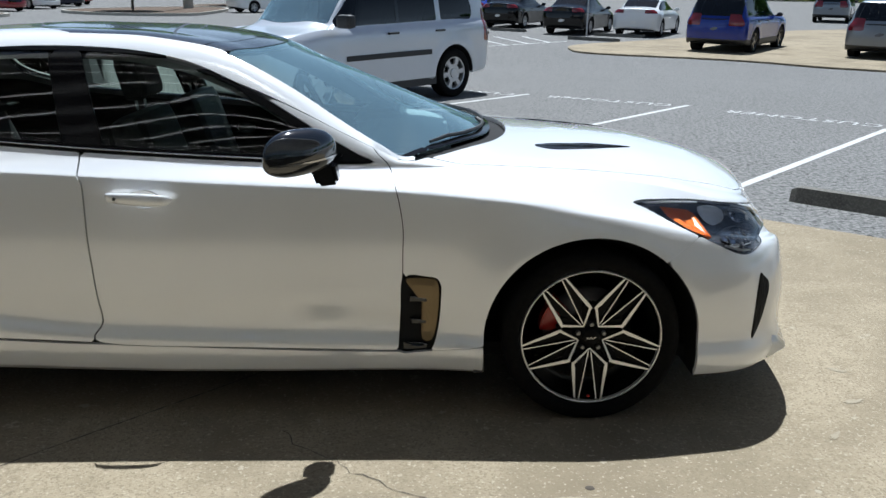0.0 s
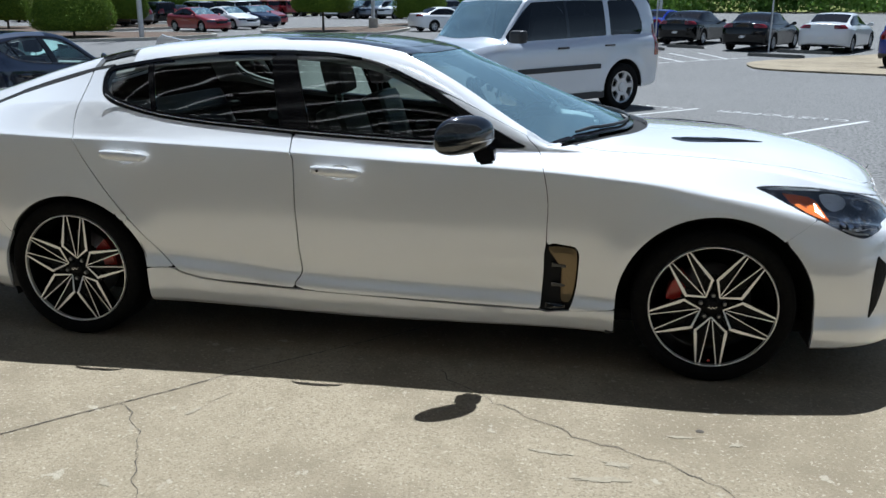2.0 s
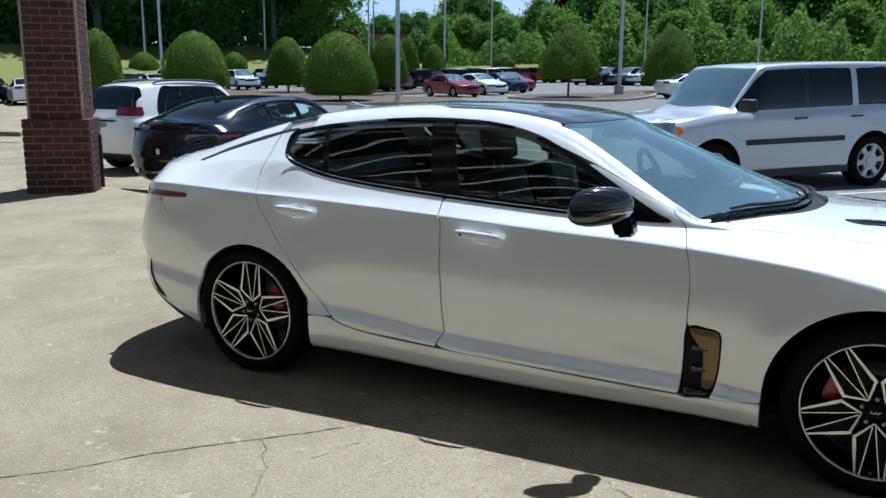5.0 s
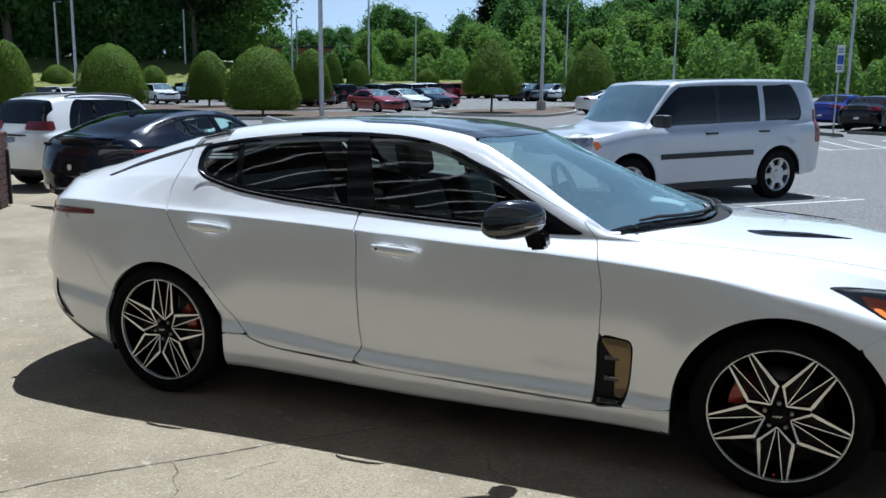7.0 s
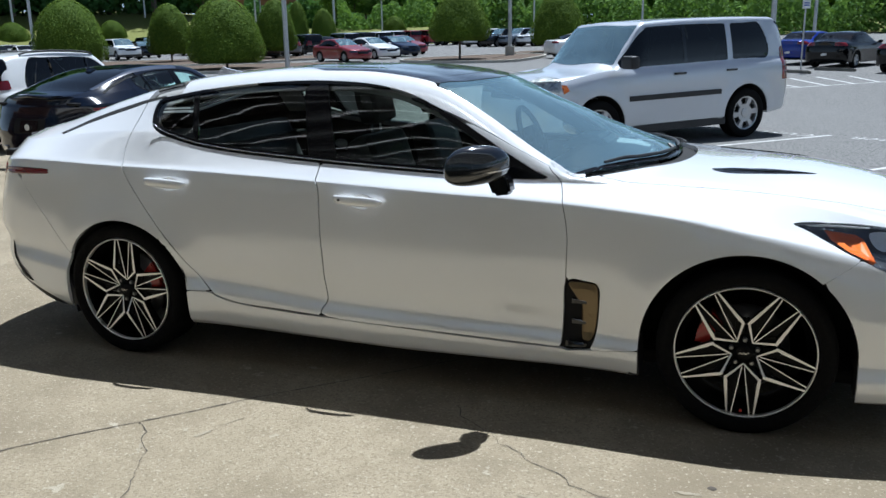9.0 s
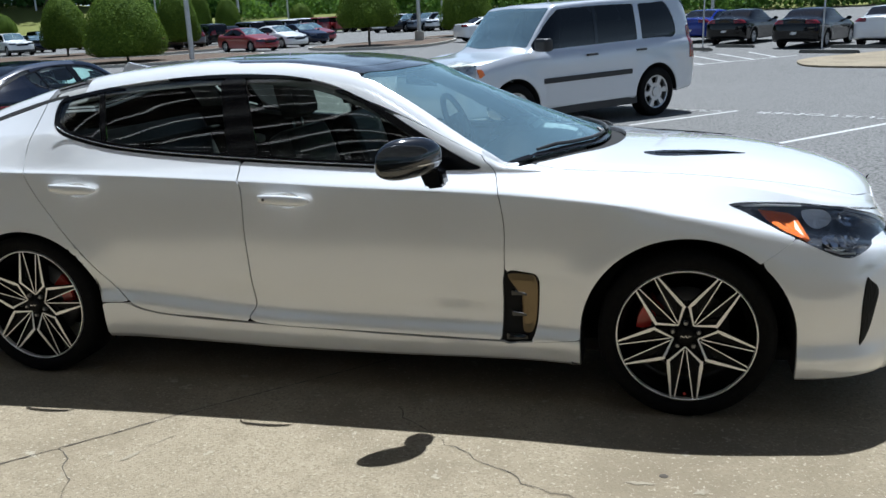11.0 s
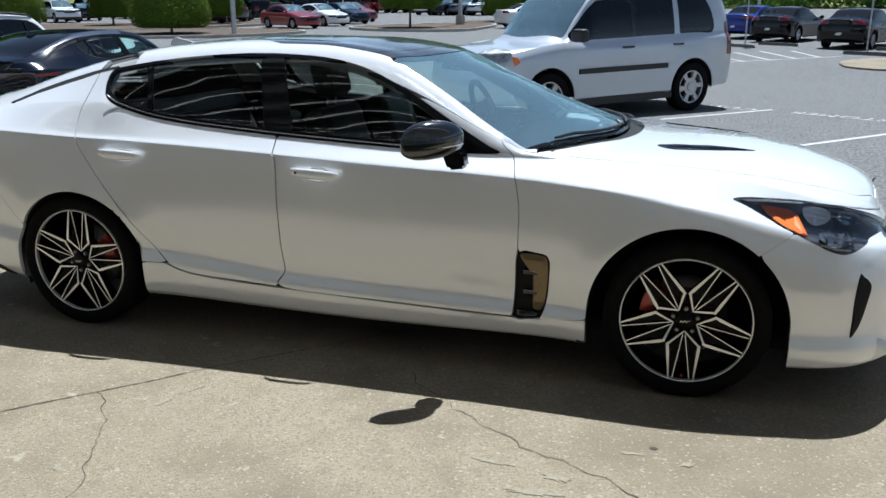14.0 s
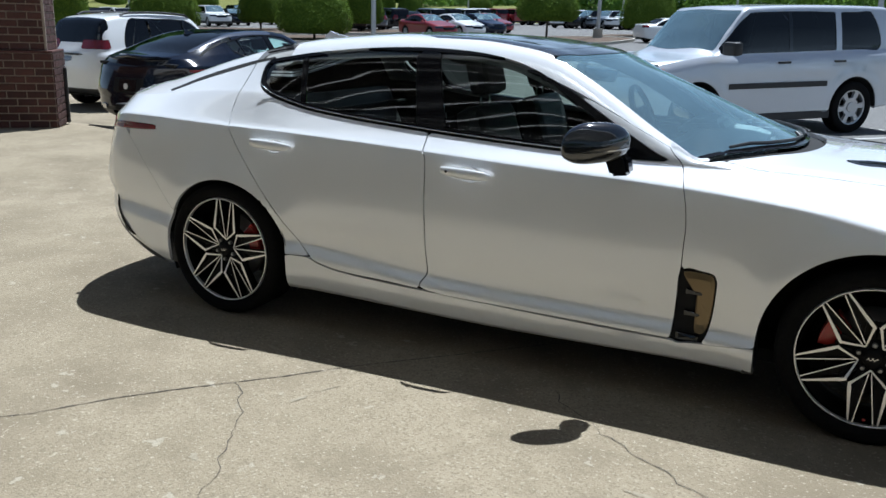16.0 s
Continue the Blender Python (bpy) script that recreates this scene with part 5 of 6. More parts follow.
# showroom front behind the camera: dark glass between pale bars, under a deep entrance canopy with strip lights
FRONT = mottled(material("pale_cladding", (.62, .6, .55), .5), [(2., .4, .7)], [(.8, .79, .75), (.72, .7, .66)])
DARKROOM = material("reflective_showroom_glass", (.44, .51, .58), .05, metal=.8)
SOFFIT = mottled(material("dark_soffit_panel", (.05, .05, .05), .7), [(1.5, .4, .7), (40., .4, .7)], [(.055, .056, .058), (.045, .046, .048), (.07, .071, .074)])
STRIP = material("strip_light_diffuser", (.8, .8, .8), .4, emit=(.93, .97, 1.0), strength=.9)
wall_y, eaves, lip = -10.5, 5.0, -1.9
wall = tagged(part("wall_south", boxed((-26, wall_y - .4, -.05), (30, wall_y - .1, 7.0)), DARKROOM, None, "dark glass showroom front behind the forecourt"), category="wall", kind="structure")
for k in range(8):
    part("glazing_bar", boxed((-26, wall_y - .12, .55 + k * .85), (30, wall_y - .02, .62 + k * .85), .01), FRONT, wall, "pale horizontal glazing bar")
for k in range(9):
    part("mullion", boxed((-25 + k * 6.6, wall_y - .12, 0), (-24.88 + k * 6.6, wall_y - .03, 6.9), .01), FRONT, wall)
part("parapet", boxed((-26.5, wall_y - .6, 6.9), (30.5, wall_y + .2, 8.0), .05), FRONT, wall, "pale cladding band")
canopy = tagged(part("ceiling", boxed((-12, wall_y - .02, eaves), (16, lip - .1, eaves + .5)), SOFFIT, None, "dark panelled canopy soffit over the entrance"), category="ceiling", kind="structure")
part("fascia", boxed((-12.1, lip - .1, eaves - .12), (16.1, lip, eaves + .75), .02), FRONT, canopy, "pale metal canopy edge")
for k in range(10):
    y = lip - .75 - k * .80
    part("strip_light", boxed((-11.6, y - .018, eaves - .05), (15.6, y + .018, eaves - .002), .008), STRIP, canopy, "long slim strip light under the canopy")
# unseen wing beside the drive, added to cut sky fill on the car's rear quarter
wing = tagged(part("wall_west", boxed((-14.2, wall_y, -.05), (-13.8, 1.0, 6.9)), DARKROOM, None, "unseen dark glass wall added to darken the car's rear quarter"), category="wall", kind="structure")
for k in range(8):
    part("glazing_bar", boxed((-13.82, wall_y, .55 + k * .85), (-13.72, 1.0, .62 + k * .85), .01), FRONT, wing, "pale horizontal glazing bar")
part("parapet", boxed((-14.4, wall_y, 6.9), (-13.6, 1.2, 8.0), .05), FRONT, wing, "pale cladding band")

# low brick building far beyond the lot
FARBRICK = mottled(material("far_brick", (.26, .11, .08), .9), [(1.5, .4, .7)], [(.27, .12, .085), (.20, .09, .07)], .01, 8)
p = away(-29.5, 190)
far = thing("brick_building", "long low brick building beyond the trees", "building", (*p, rise(*p) + 3.5), 20)
part("wall", boxed((-16, 0, 0), (16, 12, 5.2), .05), FARBRICK, far)
part("roof", boxed((-16.4, -.4, 5.2), (16.4, 12.4, 5.7), .05), TRIM, far)
for k in range(7):
    part("window", boxed((-14 + k * 4.3, -.04, 1.4), (-12.4 + k * 4.3, .1, 3.2)), GLOSS, far)
# ---- other vehicles ----
def vehicle(car, body, L=4.64, wb=2.7, H=1.43, W=.90, fo=.9, nose=.72, cowl=(1.0, 1.0), belt=.93, roof=(.1, -.9), tail="saloon", deck=1.08, r=.32, wheel=(.21, 5, None, .42), panes=2,
            nx=70, tall=.2, plastic=None, lamp_z=None, rail_in=.26, seats=False, quarter=None, trim=None, glass_mat=None, tail_lamp=(.28, .14), lamp_h=.07, mirror=1.0, splits=None, handles=None, cpillar=.38, rear_lo=.06, lamp_in=.45, cap=(.5, 2.8)):
    """A car from its main measures: length, wheelbase, height, half width, front overhang, heights of nose, cowl and belt, roof span and tail."""
    f, b = wb / 2 + fo, wb / 2 + fo - L
    n_ = lambda *p: spline(p)
    cx, cz = cowl
    rf, rr = roof
    if tail == "saloon":
        back = [(rr, H - .03), (b + .62, deck + .02), (b + .35, deck), (b + .08, deck - .01), (b, deck - .06)]
    elif tail == "hatch":
        back = [(rr, H - .05), (b + .34, H - .14), (b + .10, belt + .12), (b, belt - .06)]
    else:
        back = [(rr, H - .02), (b + .34, H - .07), (b + .20, H - .25), (b + .05, belt + .05), (b, belt - .1)]
    mid_pts = [(f, nose - .1), (f - .1, nose), (f - .35, nose + .06), (cx + .05, cz), ((cx + rf) / 2, (cz + H) / 2 + .035), (rf, H - .03), ((rf + rr) / 2, H), *back]
    mid_z = n_(*mid_pts)
    rail_z = n_((f, nose - .12), (f - .1, nose - .02), (f - .35, nose + .035), (cx + .02, cz - .035), (cx - .17, cz - .012), ((cx + rf) / 2 - .12, (cz + H) / 2 - .035), (rf - .10, H - .075), ((rf + rr) / 2, H - .045), *[(px, pz - .045) for px, pz in back])
    belt_z = n_((f, nose - .14), (f - .12, nose - .06), (f - .5, nose + .02), (cx - .1, belt), (0, belt + .01), (b + .5, belt + .05), (b, belt - .02))
    side = n_((f, W * .90), (f - .4, W * .985), (wb / 2, W), (0, W * .985), (-wb / 2, W), (b + .4, W * .985), (b, W * .92))
    belt_y = lambda x: side(x) - .07
    top_in = n_((f, .16), (cx, .16), (rf, rail_in), (rr, rail_in), (b, rail_in - (.08 if tail == "saloon" else .03)))
    rail_y = lambda x: side(x) - top_in(x)
    sill = n_((f, tall + .02), (wb / 2, tall), (-wb / 2, tall), (b + .3, tall + .05), (b, tall + .14))
    rows = [(-.2, .2, lambda x: side(x) * .8, lambda x: sill(x) + .03), (-.05, .05, lambda x: side(x) - .03, sill), (-.02, .02, lambda x: side(x) - .008, lambda x: sill(x) + .14),
            (0, 0, side, lambda x: sill(x) * .45 + belt_z(x) * .55 - .05), (-.03, .01, lambda x: side(x) - .008, lambda x: belt_z(x) - .13), (-.05, .02, lambda x: side(x) - .03, lambda x: belt_z(x) - .06),
            (-.10, .03, belt_y, belt_z), *[(-.11, .03, (lambda x, t=t: belt_y(x) * (1 - t) + rail_y(x) * t + .06 * t * (1 - t)), (lambda x, t=t: belt_z(x) * (1 - t) + rail_z(x) * t)) for t in (.1, .5, .9)], (-.12, .03, rail_y, rail_z), (-.12, .03, lambda x: rail_y(x) * .55, lambda x: mid_z(x) * .72 + rail_z(x) * .28), (-.12, .03, None, mid_z)]
    s = car_shell(rows, f, b, cap, (.34, 3.2), nx, [1, 2, 3, 4, 2, 2, 1, 3, 3, 1, 4, 3] if nx < 90 else [2, 3, 5, 7, 3, 3, 2, 5, 5, 2, 8, 6], [(wb / 2, r, r + .11, .012, .08), (-wb / 2, r, r + .11, .012, .08)])
    x, z, a, row = s.x, s.z, np.abs(s.y), np.interp(s.row, [0, 6, 10, 12], [0, 6, 7, 9])
    wells = np.minimum(*[np.maximum(np.hypot(x - c, np.maximum(z - r, 0)) - r - .07, (.5 - a) * 9) for c in (wb / 2, -wb / 2)])
    wells = np.maximum(wells, (z - belt + .05) * 9)
    hi = H - .115
    ab, at_ = cx - .28, rf - .04
    rb, rt = (b + .75, rr - .05) if tail == "saloon" else (b + .66, b + .86) if tail == "hatch" else (b + cpillar, b + cpillar + .12)
    dlo = inside(rounded([(ab, belt + .035), (ab - .45, belt + .03), (rb + .5, belt + .055), (rb, belt + .085), (rt, hi - .03), (rt + .35, hi), (at_ - .3, hi), (at_, hi - .06), ((ab + at_) / 2 + .02, (belt + hi) / 2)], 4), x, z)
    dlo = np.minimum(dlo, (row - 5.6) * .3)
    if quarter:
        dlo = np.minimum(dlo, np.abs(x - quarter) - .055)
    dlo = np.minimum(dlo, (7.3 - row) * .3)
    glassm = glass_mat or DARKGLASS
    screen = np.minimum(np.minimum(cx - .04 - .16 * (a / .7) ** 2 - x, x - rf - (.11 if quarter else .02) + .08 * (a / .6) ** 2), (row - (7.16 if quarter else 7.06)) * .3)
    if tail == "saloon":
        rear = np.minimum(np.minimum(rr - .06 - x, x - b - .66 - .05 * a), (row - 7.06) * .3)
    else:
        rear = np.minimum(np.minimum(z - belt - rear_lo, (H - .10) - z), np.minimum(b + .42 - x, W - .2 - a))
    nose_lamp = np.minimum(inside([(f - .42, (lamp_z or nose - .08) + lamp_h - .01), (f - .10, (lamp_z or nose - .08) + lamp_h - .02), (f - .02, (lamp_z or nose - .08) - lamp_h), (f - .32, (lamp_z or nose - .08) - lamp_h)], x, z), a - W * .45)
    lz = (deck - .13) if tail == "saloon" else belt + (rear_lo - .03 if tail == "hatch" else -.05)
    tail_l = np.minimum(np.minimum(b + tail_lamp[0] - x, tail_lamp[1] / 2 - np.abs(z - lz)), a - W * lamp_in)
    grille = np.minimum(inside([(-W * .5, nose - .08), (W * .5, nose - .08), (W * .42, nose - .24), (-W * .42, nose - .24)], s.y, z), x - f + .3)
    lower = np.minimum(tall + (.20 if plastic else .0) - z, 1)
    plate = np.minimum(np.minimum(.13 - a, .05 - np.abs(z - (lz - (.40 if tail == "saloon" else .26)))), b + .3 - x)
    P = lambda nm, mat, fn, **k: s.panel(nm, mat, car, fn, **k)
    P("body_shell", body, np.minimum.reduce([wells, -dlo, -screen, -rear, -nose_lamp, -tail_l, -grille, -lower, row - .4]), gap=.001, depth=.015)
    if plastic:
        P("lower_cladding", plastic, np.minimum.reduce([lower, wells, row - .4]), gap=0, depth=.01, label="dark plastic lower cladding")
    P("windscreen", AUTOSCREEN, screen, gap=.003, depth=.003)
    P("rear_window", glassm, rear, gap=.003, depth=.003)
    P("grille", GLOSS, grille, gap=0, lift=-.01, depth=0)
    P("number_plate", WHITEBAR if tail == "saloon" else LAMPGREY, plate, gap=0, lift=.006, depth=.006, label="plate panel with plain bars")
    for sd in (-1, 1):
        k = s.y * sd * 40
        cuts = np.linspace(ab + .1, rb - .1, panes + 1)
        cuts[1:-1] -= .12
        if splits:
            cuts = np.array([ab + .1, *splits, rb - .1])
        for i in range(len(cuts) - 1):
            pane = np.minimum(cuts[i] - .03 - x if i else x * 0 + 1, x - cuts[i + 1] - .03 if i < len(cuts) - 2 else x * 0 + 1)
            P("side_window", glassm, np.minimum.reduce([dlo - .008, pane, k]), gap=0, depth=.003, lift=-.003)
        halves = (x - quarter, quarter - x) if quarter else (x * 0 + 1,)
        for half in halves:
            P("window_frame", GLOSS, np.minimum.reduce([half, dlo + .004, k, np.maximum(.012 - dlo, np.max([.03 - np.abs(x - c) for c in cuts[1:-1]], axis=0) if panes > 1 else -1 + x * 0)]), gap=0, depth=.004, lift=.001)
        P("headlight", LAMPGREY if L < 4.82 else LAMPMID, np.minimum(nose_lamp, k), gap=0, depth=.01)
        P("headlight_lens", CLEAR, np.minimum(nose_lamp, k), gap=0, lift=.006, depth=.004)
        P("tail_lamp", REDLENS if body is not RED else REDLENS, np.minimum(tail_l, k), gap=0, lift=.004, depth=.012)
        # handles, shut lines, mirror
        for i in range(2):
            hx = handles[i] if handles else cuts[1] + .12 if i == 0 else (cuts[2] if panes > 1 else cuts[1]) + .16
            part("door_handle", boxed((hx - .1, sd * (W - .028), belt - .115), (hx + .1, sd * (W + .018), belt - .085), .008), trim or (body if not plastic else TRIM), car)
        bm = bmesh.new()
        bmesh.ops.create_uvsphere(bm, u_segments=14, v_segments=8, radius=1, matrix=pose(ab - .02, sd * (W + .07), belt + .06) @ Matrix.Diagonal((.085 * mirror, .10 * mirror, .068 * mirror, 1)))
        for v in bm.verts:
            if v.co.x < ab - .055:
                v.co.x = ab - .055
        box(bm, (ab - .05, min(sd * (W - .07), sd * W), belt + .0), (ab + .03, max(sd * (W - .07), sd * W), belt + .05))
        if mirror > 1.2:
            bm.free()
            bm = boxed((ab - .09, min(sd * (W - .03), sd * (W + .25)), belt + .01), (ab + .05, max(sd * (W - .03), sd * (W + .25)), belt + .19), .05)
        if mirror < 1.2 or sd > 0:
            part("door_mirror", bm, trim or (body if not plastic else TRIM), car)
        for c in cuts[:3]:
            P("shut_line", LINER, np.minimum.reduce([.005 - np.abs(x - c - .02), k, belt - z, z - tall - .12, wells]), gap=0, lift=.0012, depth=0)
    P("inner_body", LINER, np.minimum.reduce([wells, -dlo + .01, -screen + .01, -rear + .01, row - 1]), gap=0, depth=0, lift=-.03)
    part("floor_pan", boxed((b + .35, -W * .8, tall + .03), (f - .35, W * .8, tall + .1), .02), LINER, car)
    for cxx in (wb / 2, -wb / 2):
        for sd in (-1, 1):
            bm = bmesh.new()
            rings = []
            for k in range(13):
                t = math.pi * k / 12
                rings.append([bm.verts.new((cxx + math.cos(t) * (r + .075), sd * yy, r + math.sin(t) * (r + .075))) for yy in (W - .02, .45)])
            for r0, r1 in zip(rings, rings[1:]):
                bm.faces.new((r0[0], r0[1], r1[1], r1[0]))
            bm.faces.new([q[1] for q in rings])
            part("wheel_well", bm, LINER, car)
            plain_wheel(car, cxx, sd, W - wheel[0] / 2 - .005, r, wheel[0], r * .66, wheel[1], wheel[2] or ALLOY, 17 * cxx, wheel[3])
    if seats:
        cabin(car, floor=tall + .15 + (H - 1.43) * .6, front=cx - .1, rear=-.9)
    return s


def park(name, label, at, turn, cat="car", group="", **spec):
    car = thing(name, label, cat, (*at, rise(*at)), turn, group)
    if at[1] > 20:                       # follow the slope of the lot
        car.matrix_world = pose(*at, rise(*at), math.degrees(math.atan(.026)), 0, 0) @ pose(0, 0, 0, 0, 0, turn)
    if spec:
        vehicle(car, **spec)
    return car


SUV = dict(L=4.83, wb=2.775, H=1.835, W=.985, fo=.98, nose=1.035, cowl=(1.26, 1.17), belt=1.145, roof=(.56, -2.02), tail="box", lamp_z=.995, cpillar=.60, r=.375, panes=2, tall=.33, lamp_h=.12, rail_in=.20, tail_lamp=(.34, .5))
# silver sport-utility car beside the forecourt
h46 = 227.0
suv = park("suv", "pale silver boxy sport-utility car with black door strip", (-.42, 9.86), h46, "suv", body=SILVER, wheel=(.24, 6, ALLOY, .48), nx=150, glass_mat=DARKGLASS, seats=True, quarter=-1.08, trim=TRIM, mirror=1.5, cap=(.32, 3.5), splits=(-.22,), handles=(-.05, -1.05), **SUV)
suv.matrix_world = suv.matrix_world @ pose(0, 0, -.04 - rise(-.42, 9.86), 0, 1.6, 0) @ Matrix.Scale(1.04, 4)      # nose down on the falling ground
for sd in (-1, 1):
    for x0, x1 in ((-.85, .87),):
        part("door_strip", boxed((x0, sd * .985 - .012, .70), (x1, sd * .985 + .012, .775), .008), TRIM, suv, "black rubbing strip")
    part("sill", boxed((-.98, sd * .93 - .03, .24), (.98, sd * .93 + .03, .35), .01), TRIM, suv, "black sill below the doors")
    bm = prism([(1.86, .88), (1.93, .99), (2.0, 1.0), (1.98, .88)], sd * .955 - .012, sd * .955 + .012, "y")
    part("corner_lamp", bm, AMBER, suv, "amber corner lamp")

twin_at = (-7.47, 6.99)
twin = park("fastback_car", "dark navy fastback saloon with smoked rear lamps on concrete", twin_at, 87)
twin.matrix_world = twin.matrix_world @ Matrix.Diagonal((1.015, 1.025, 1.09, 1))
fastback(twin, NAVY, False)
cabin(twin)

SALOON = dict(L=4.64, wb=2.7, H=1.44, W=.90, fo=.9, nose=.74, cowl=(.98, .99), belt=.93, roof=(.02, -.95), tail="saloon", deck=1.09, r=.32, nx=60)
WAGON = dict(L=4.36, wb=2.7, H=1.55, W=.90, fo=.87, nose=.80, cowl=(.98, 1.03), belt=.98, roof=(.1, -1.5), tail="hatch", r=.33, tall=.2, nx=80, plastic=TRIM)
XSUV = dict(L=4.81, wb=2.815, H=1.70, W=.95, fo=.92, nose=.98, cowl=(.98, 1.12), belt=1.06, roof=(.15, -1.75), tail="box", r=.37, tall=.25, panes=3, nx=80, plastic=TRIM, tail_lamp=(.16, .34))
SMALL = dict(SALOON, nx=44)
wagon = park("wagon", "white crossover wagon with dark rear spoiler on concrete", (-11.4, 9.2), 84, "wagon", body=WHITE, panes=3, **dict(WAGON, H=1.76, L=4.5, tail_lamp=(.36, .16), rear_lo=.17, lamp_in=.36, belt=1.04, cowl=(.98, 1.08), nose=.86, r=.345, roof=(.1, -1.6)))
for sd in (-1, 1):
    bm = bmesh.new()
    tube(bm, [(.05, sd * .62, 1.69), (-.05, sd * .622, 1.735), (-.4, sd * .63, 1.76), (-.9, sd * .63, 1.765), (-1.4, sd * .625, 1.745), (-1.55, sd * .62, 1.70)], [.018] * 6, 8)
    part("roof_rail", bm, TRIM, wagon, "black roof rail")
row_turn = 62
for p, c, lab in (((5.0, 35.9), BLACK, "black saloon showing its red tail lamps"), ((7.2, 32.1), BLACK, "black saloon showing its red tail lamps"), ((12.6, 30.3), BLACK, "black saloon showing its red tail lamps"),
                  ((9.87, 31.4), WHITE, "white saloon seen from behind on asphalt"), ((3.7, 38.5), BLUE, "dark blue saloon parked behind wheel stops")):
    park("saloon", lab, p, row_turn, body=c, group="saloons in the far row", **SALOON)
park("suv", "deep blue sport-utility car on the pale pad", (10.87, 23.81), 53, "suv", body=BLUE, wheel=(.235, 5, GLOSS, .3), **XSUV)
park("suv", "slate grey sport-utility car on the pale pad", (14.79, 21.46), 50, "suv", body=GREY, wheel=(.235, 5, GLOSS, .3), **XSUV)
park("suv", "slate grey sport-utility car far across the lot", (24.2, 45.6), 60, "suv", body=GREY, **dict(XSUV, nx=50))
# the row beyond the clipped trees
for p, c, lab in (((-23.5, 45), RED, "red saloon facing the drive"), ((-23.3, 49.0), WHITE, "white saloon facing the drive"), ((-23.4, 53.0), NIGHT, "dark blue saloon facing the drive"), ((-24.4, 57), RED, "red saloon facing the drive")):
    park("saloon", lab, p, -28, body=c, group="saloons beyond the island", **SMALL)
park("saloon", "white saloon half hidden behind the island", (-8.7, 48.0), 42, body=WHITE, **SALOON)
# far rows: a few built once and then copied
protos = [park("saloon", "far parked saloon in a long row", away(-36.5, 70), -30, body=c, group="far parked cars", **dict(SMALL, nx=36)) for c in (WHITE, BLACK)]
protos += [park("suv", "far parked sport-utility car in a long row", away(-20, 92), -30, "suv", body=c, group="far parked cars", **dict(XSUV, nx=36)) for c in (GREY, WHITE, RED, BLACK)]
far_spots = [(-47.8, 72, 150, 1), (-46.2, 71, 150, 0), (-47.0, 78, 150, 0), (-45.3, 80, 150, 2), (-40.6, 74.5, -32, 3), (-39.3, 78.5, -32, 1), (-40.3, 84, -32, 0), (-38.9, 88, -32, 5), (-36.8, 82, -32, 1), (-35.0, 84, -32, 2), (-33.4, 78, -32, 0), (-43.0, 76, -32, 1),
             (-29.4, 70, 150, 5), (-28.1, 73, 150, 1), (-26.9, 76, 150, 2), (-25.8, 79, 150, 5), (-24.7, 82, 150, 3), (-23.7, 93, 150, 3), (-22.6, 93.5, 150, 4), (-21.4, 94, 150, 4), (-20.2, 94.5, 150, 4), (-18.9, 95, 150, 5),
             (-17.2, 84, -120, 3), (-16.1, 83, -120, 5), (-14.9, 82.5, -120, 2), (-13.7, 82, -120, 3), (-12.4, 81.5, -120, 5), (-11.0, 81, -120, 2), (-31.0, 66, 150, 2), (-32.4, 63, 150, 5)]
far_spots += [(-53.5, 52, 150, 0), (-55.5, 55, 150, 1), (-57.5, 58, 150, 3), (-52.0, 68, 150, 5), (-50.0, 70, 150, 0)]
used = set()
for az, d, tn, k in far_spots:
    q = away(az, d)
    m = pose(*q, rise(*q), 1.5, 0, 0) @ pose(0, 0, 0, 0, 0, tn)
    if k in used:
        copy_thing(protos[k], m)
    else:
        used.add(k)
        protos[k].matrix_world = m
# ---- plants, poles ----
LEAF_TOP = leafy("clipped_holly_leaf", (.045, .09, .013), (.14, .21, .027), (.18, .28, .03), .14)
LEAF_A = leafy("oak_leaf", (.032, .085, .028), (.088, .19, .055), (.135, .29, .055))
LEAF_B = leafy("maple_leaf", (.055, .13, .032), (.165, .275, .062), (.19, .34, .052))
LEAF_C = leafy("pine_needles", (.008, .020, .008), (.022, .042, .014), (.03, .05, .01))
BARK = mottled(material("bark", (.1, .08, .06), .95), [(12., .4, .7), (60., .4, .7)], [(.10, .08, .06), (.06, .048, .038), (.15, .125, .1)], .01, 40, (1, 1, .25))
GALV = mottled(material("galvanised_steel", (.5, .5, .5), .45, .7), [(6., .4, .7)], [(.52, .52, .52), (.42, .42, .43)])


def leaves(rng, centres, normals, size, spread, three=False):
    """Quads of leaf, one at each centre, roughly facing along the normals."""
    n = len(centres)
    r = np.random.RandomState(rng)
    nm = normals + r.normal(0, spread, (n, 3))
    nm /= np.linalg.norm(nm, axis=1, keepdims=True)
    u = np.cross(nm, r.normal(0, 1, (n, 3)))
    u /= np.linalg.norm(u, axis=1, keepdims=True)
    w = np.cross(nm, u)
    sz = size * r.uniform(.6, 1.3, (n, 1))
    if three:
        v = np.stack([centres - u * sz * .5 - w * sz * .3, centres + u * sz * .5 - w * sz * .22, centres + w * sz * .5], 1)
        return v.reshape(-1, 3), np.arange(3 * n).reshape(-1, 3)
    v = np.stack([centres - u * sz * .5, centres + w * sz * .32 + u * sz * .05, centres + u * sz * .5, centres - w * sz * .32 + u * sz * .05], 1)
    return v.reshape(-1, 3), np.arange(4 * n).reshape(-1, 4)


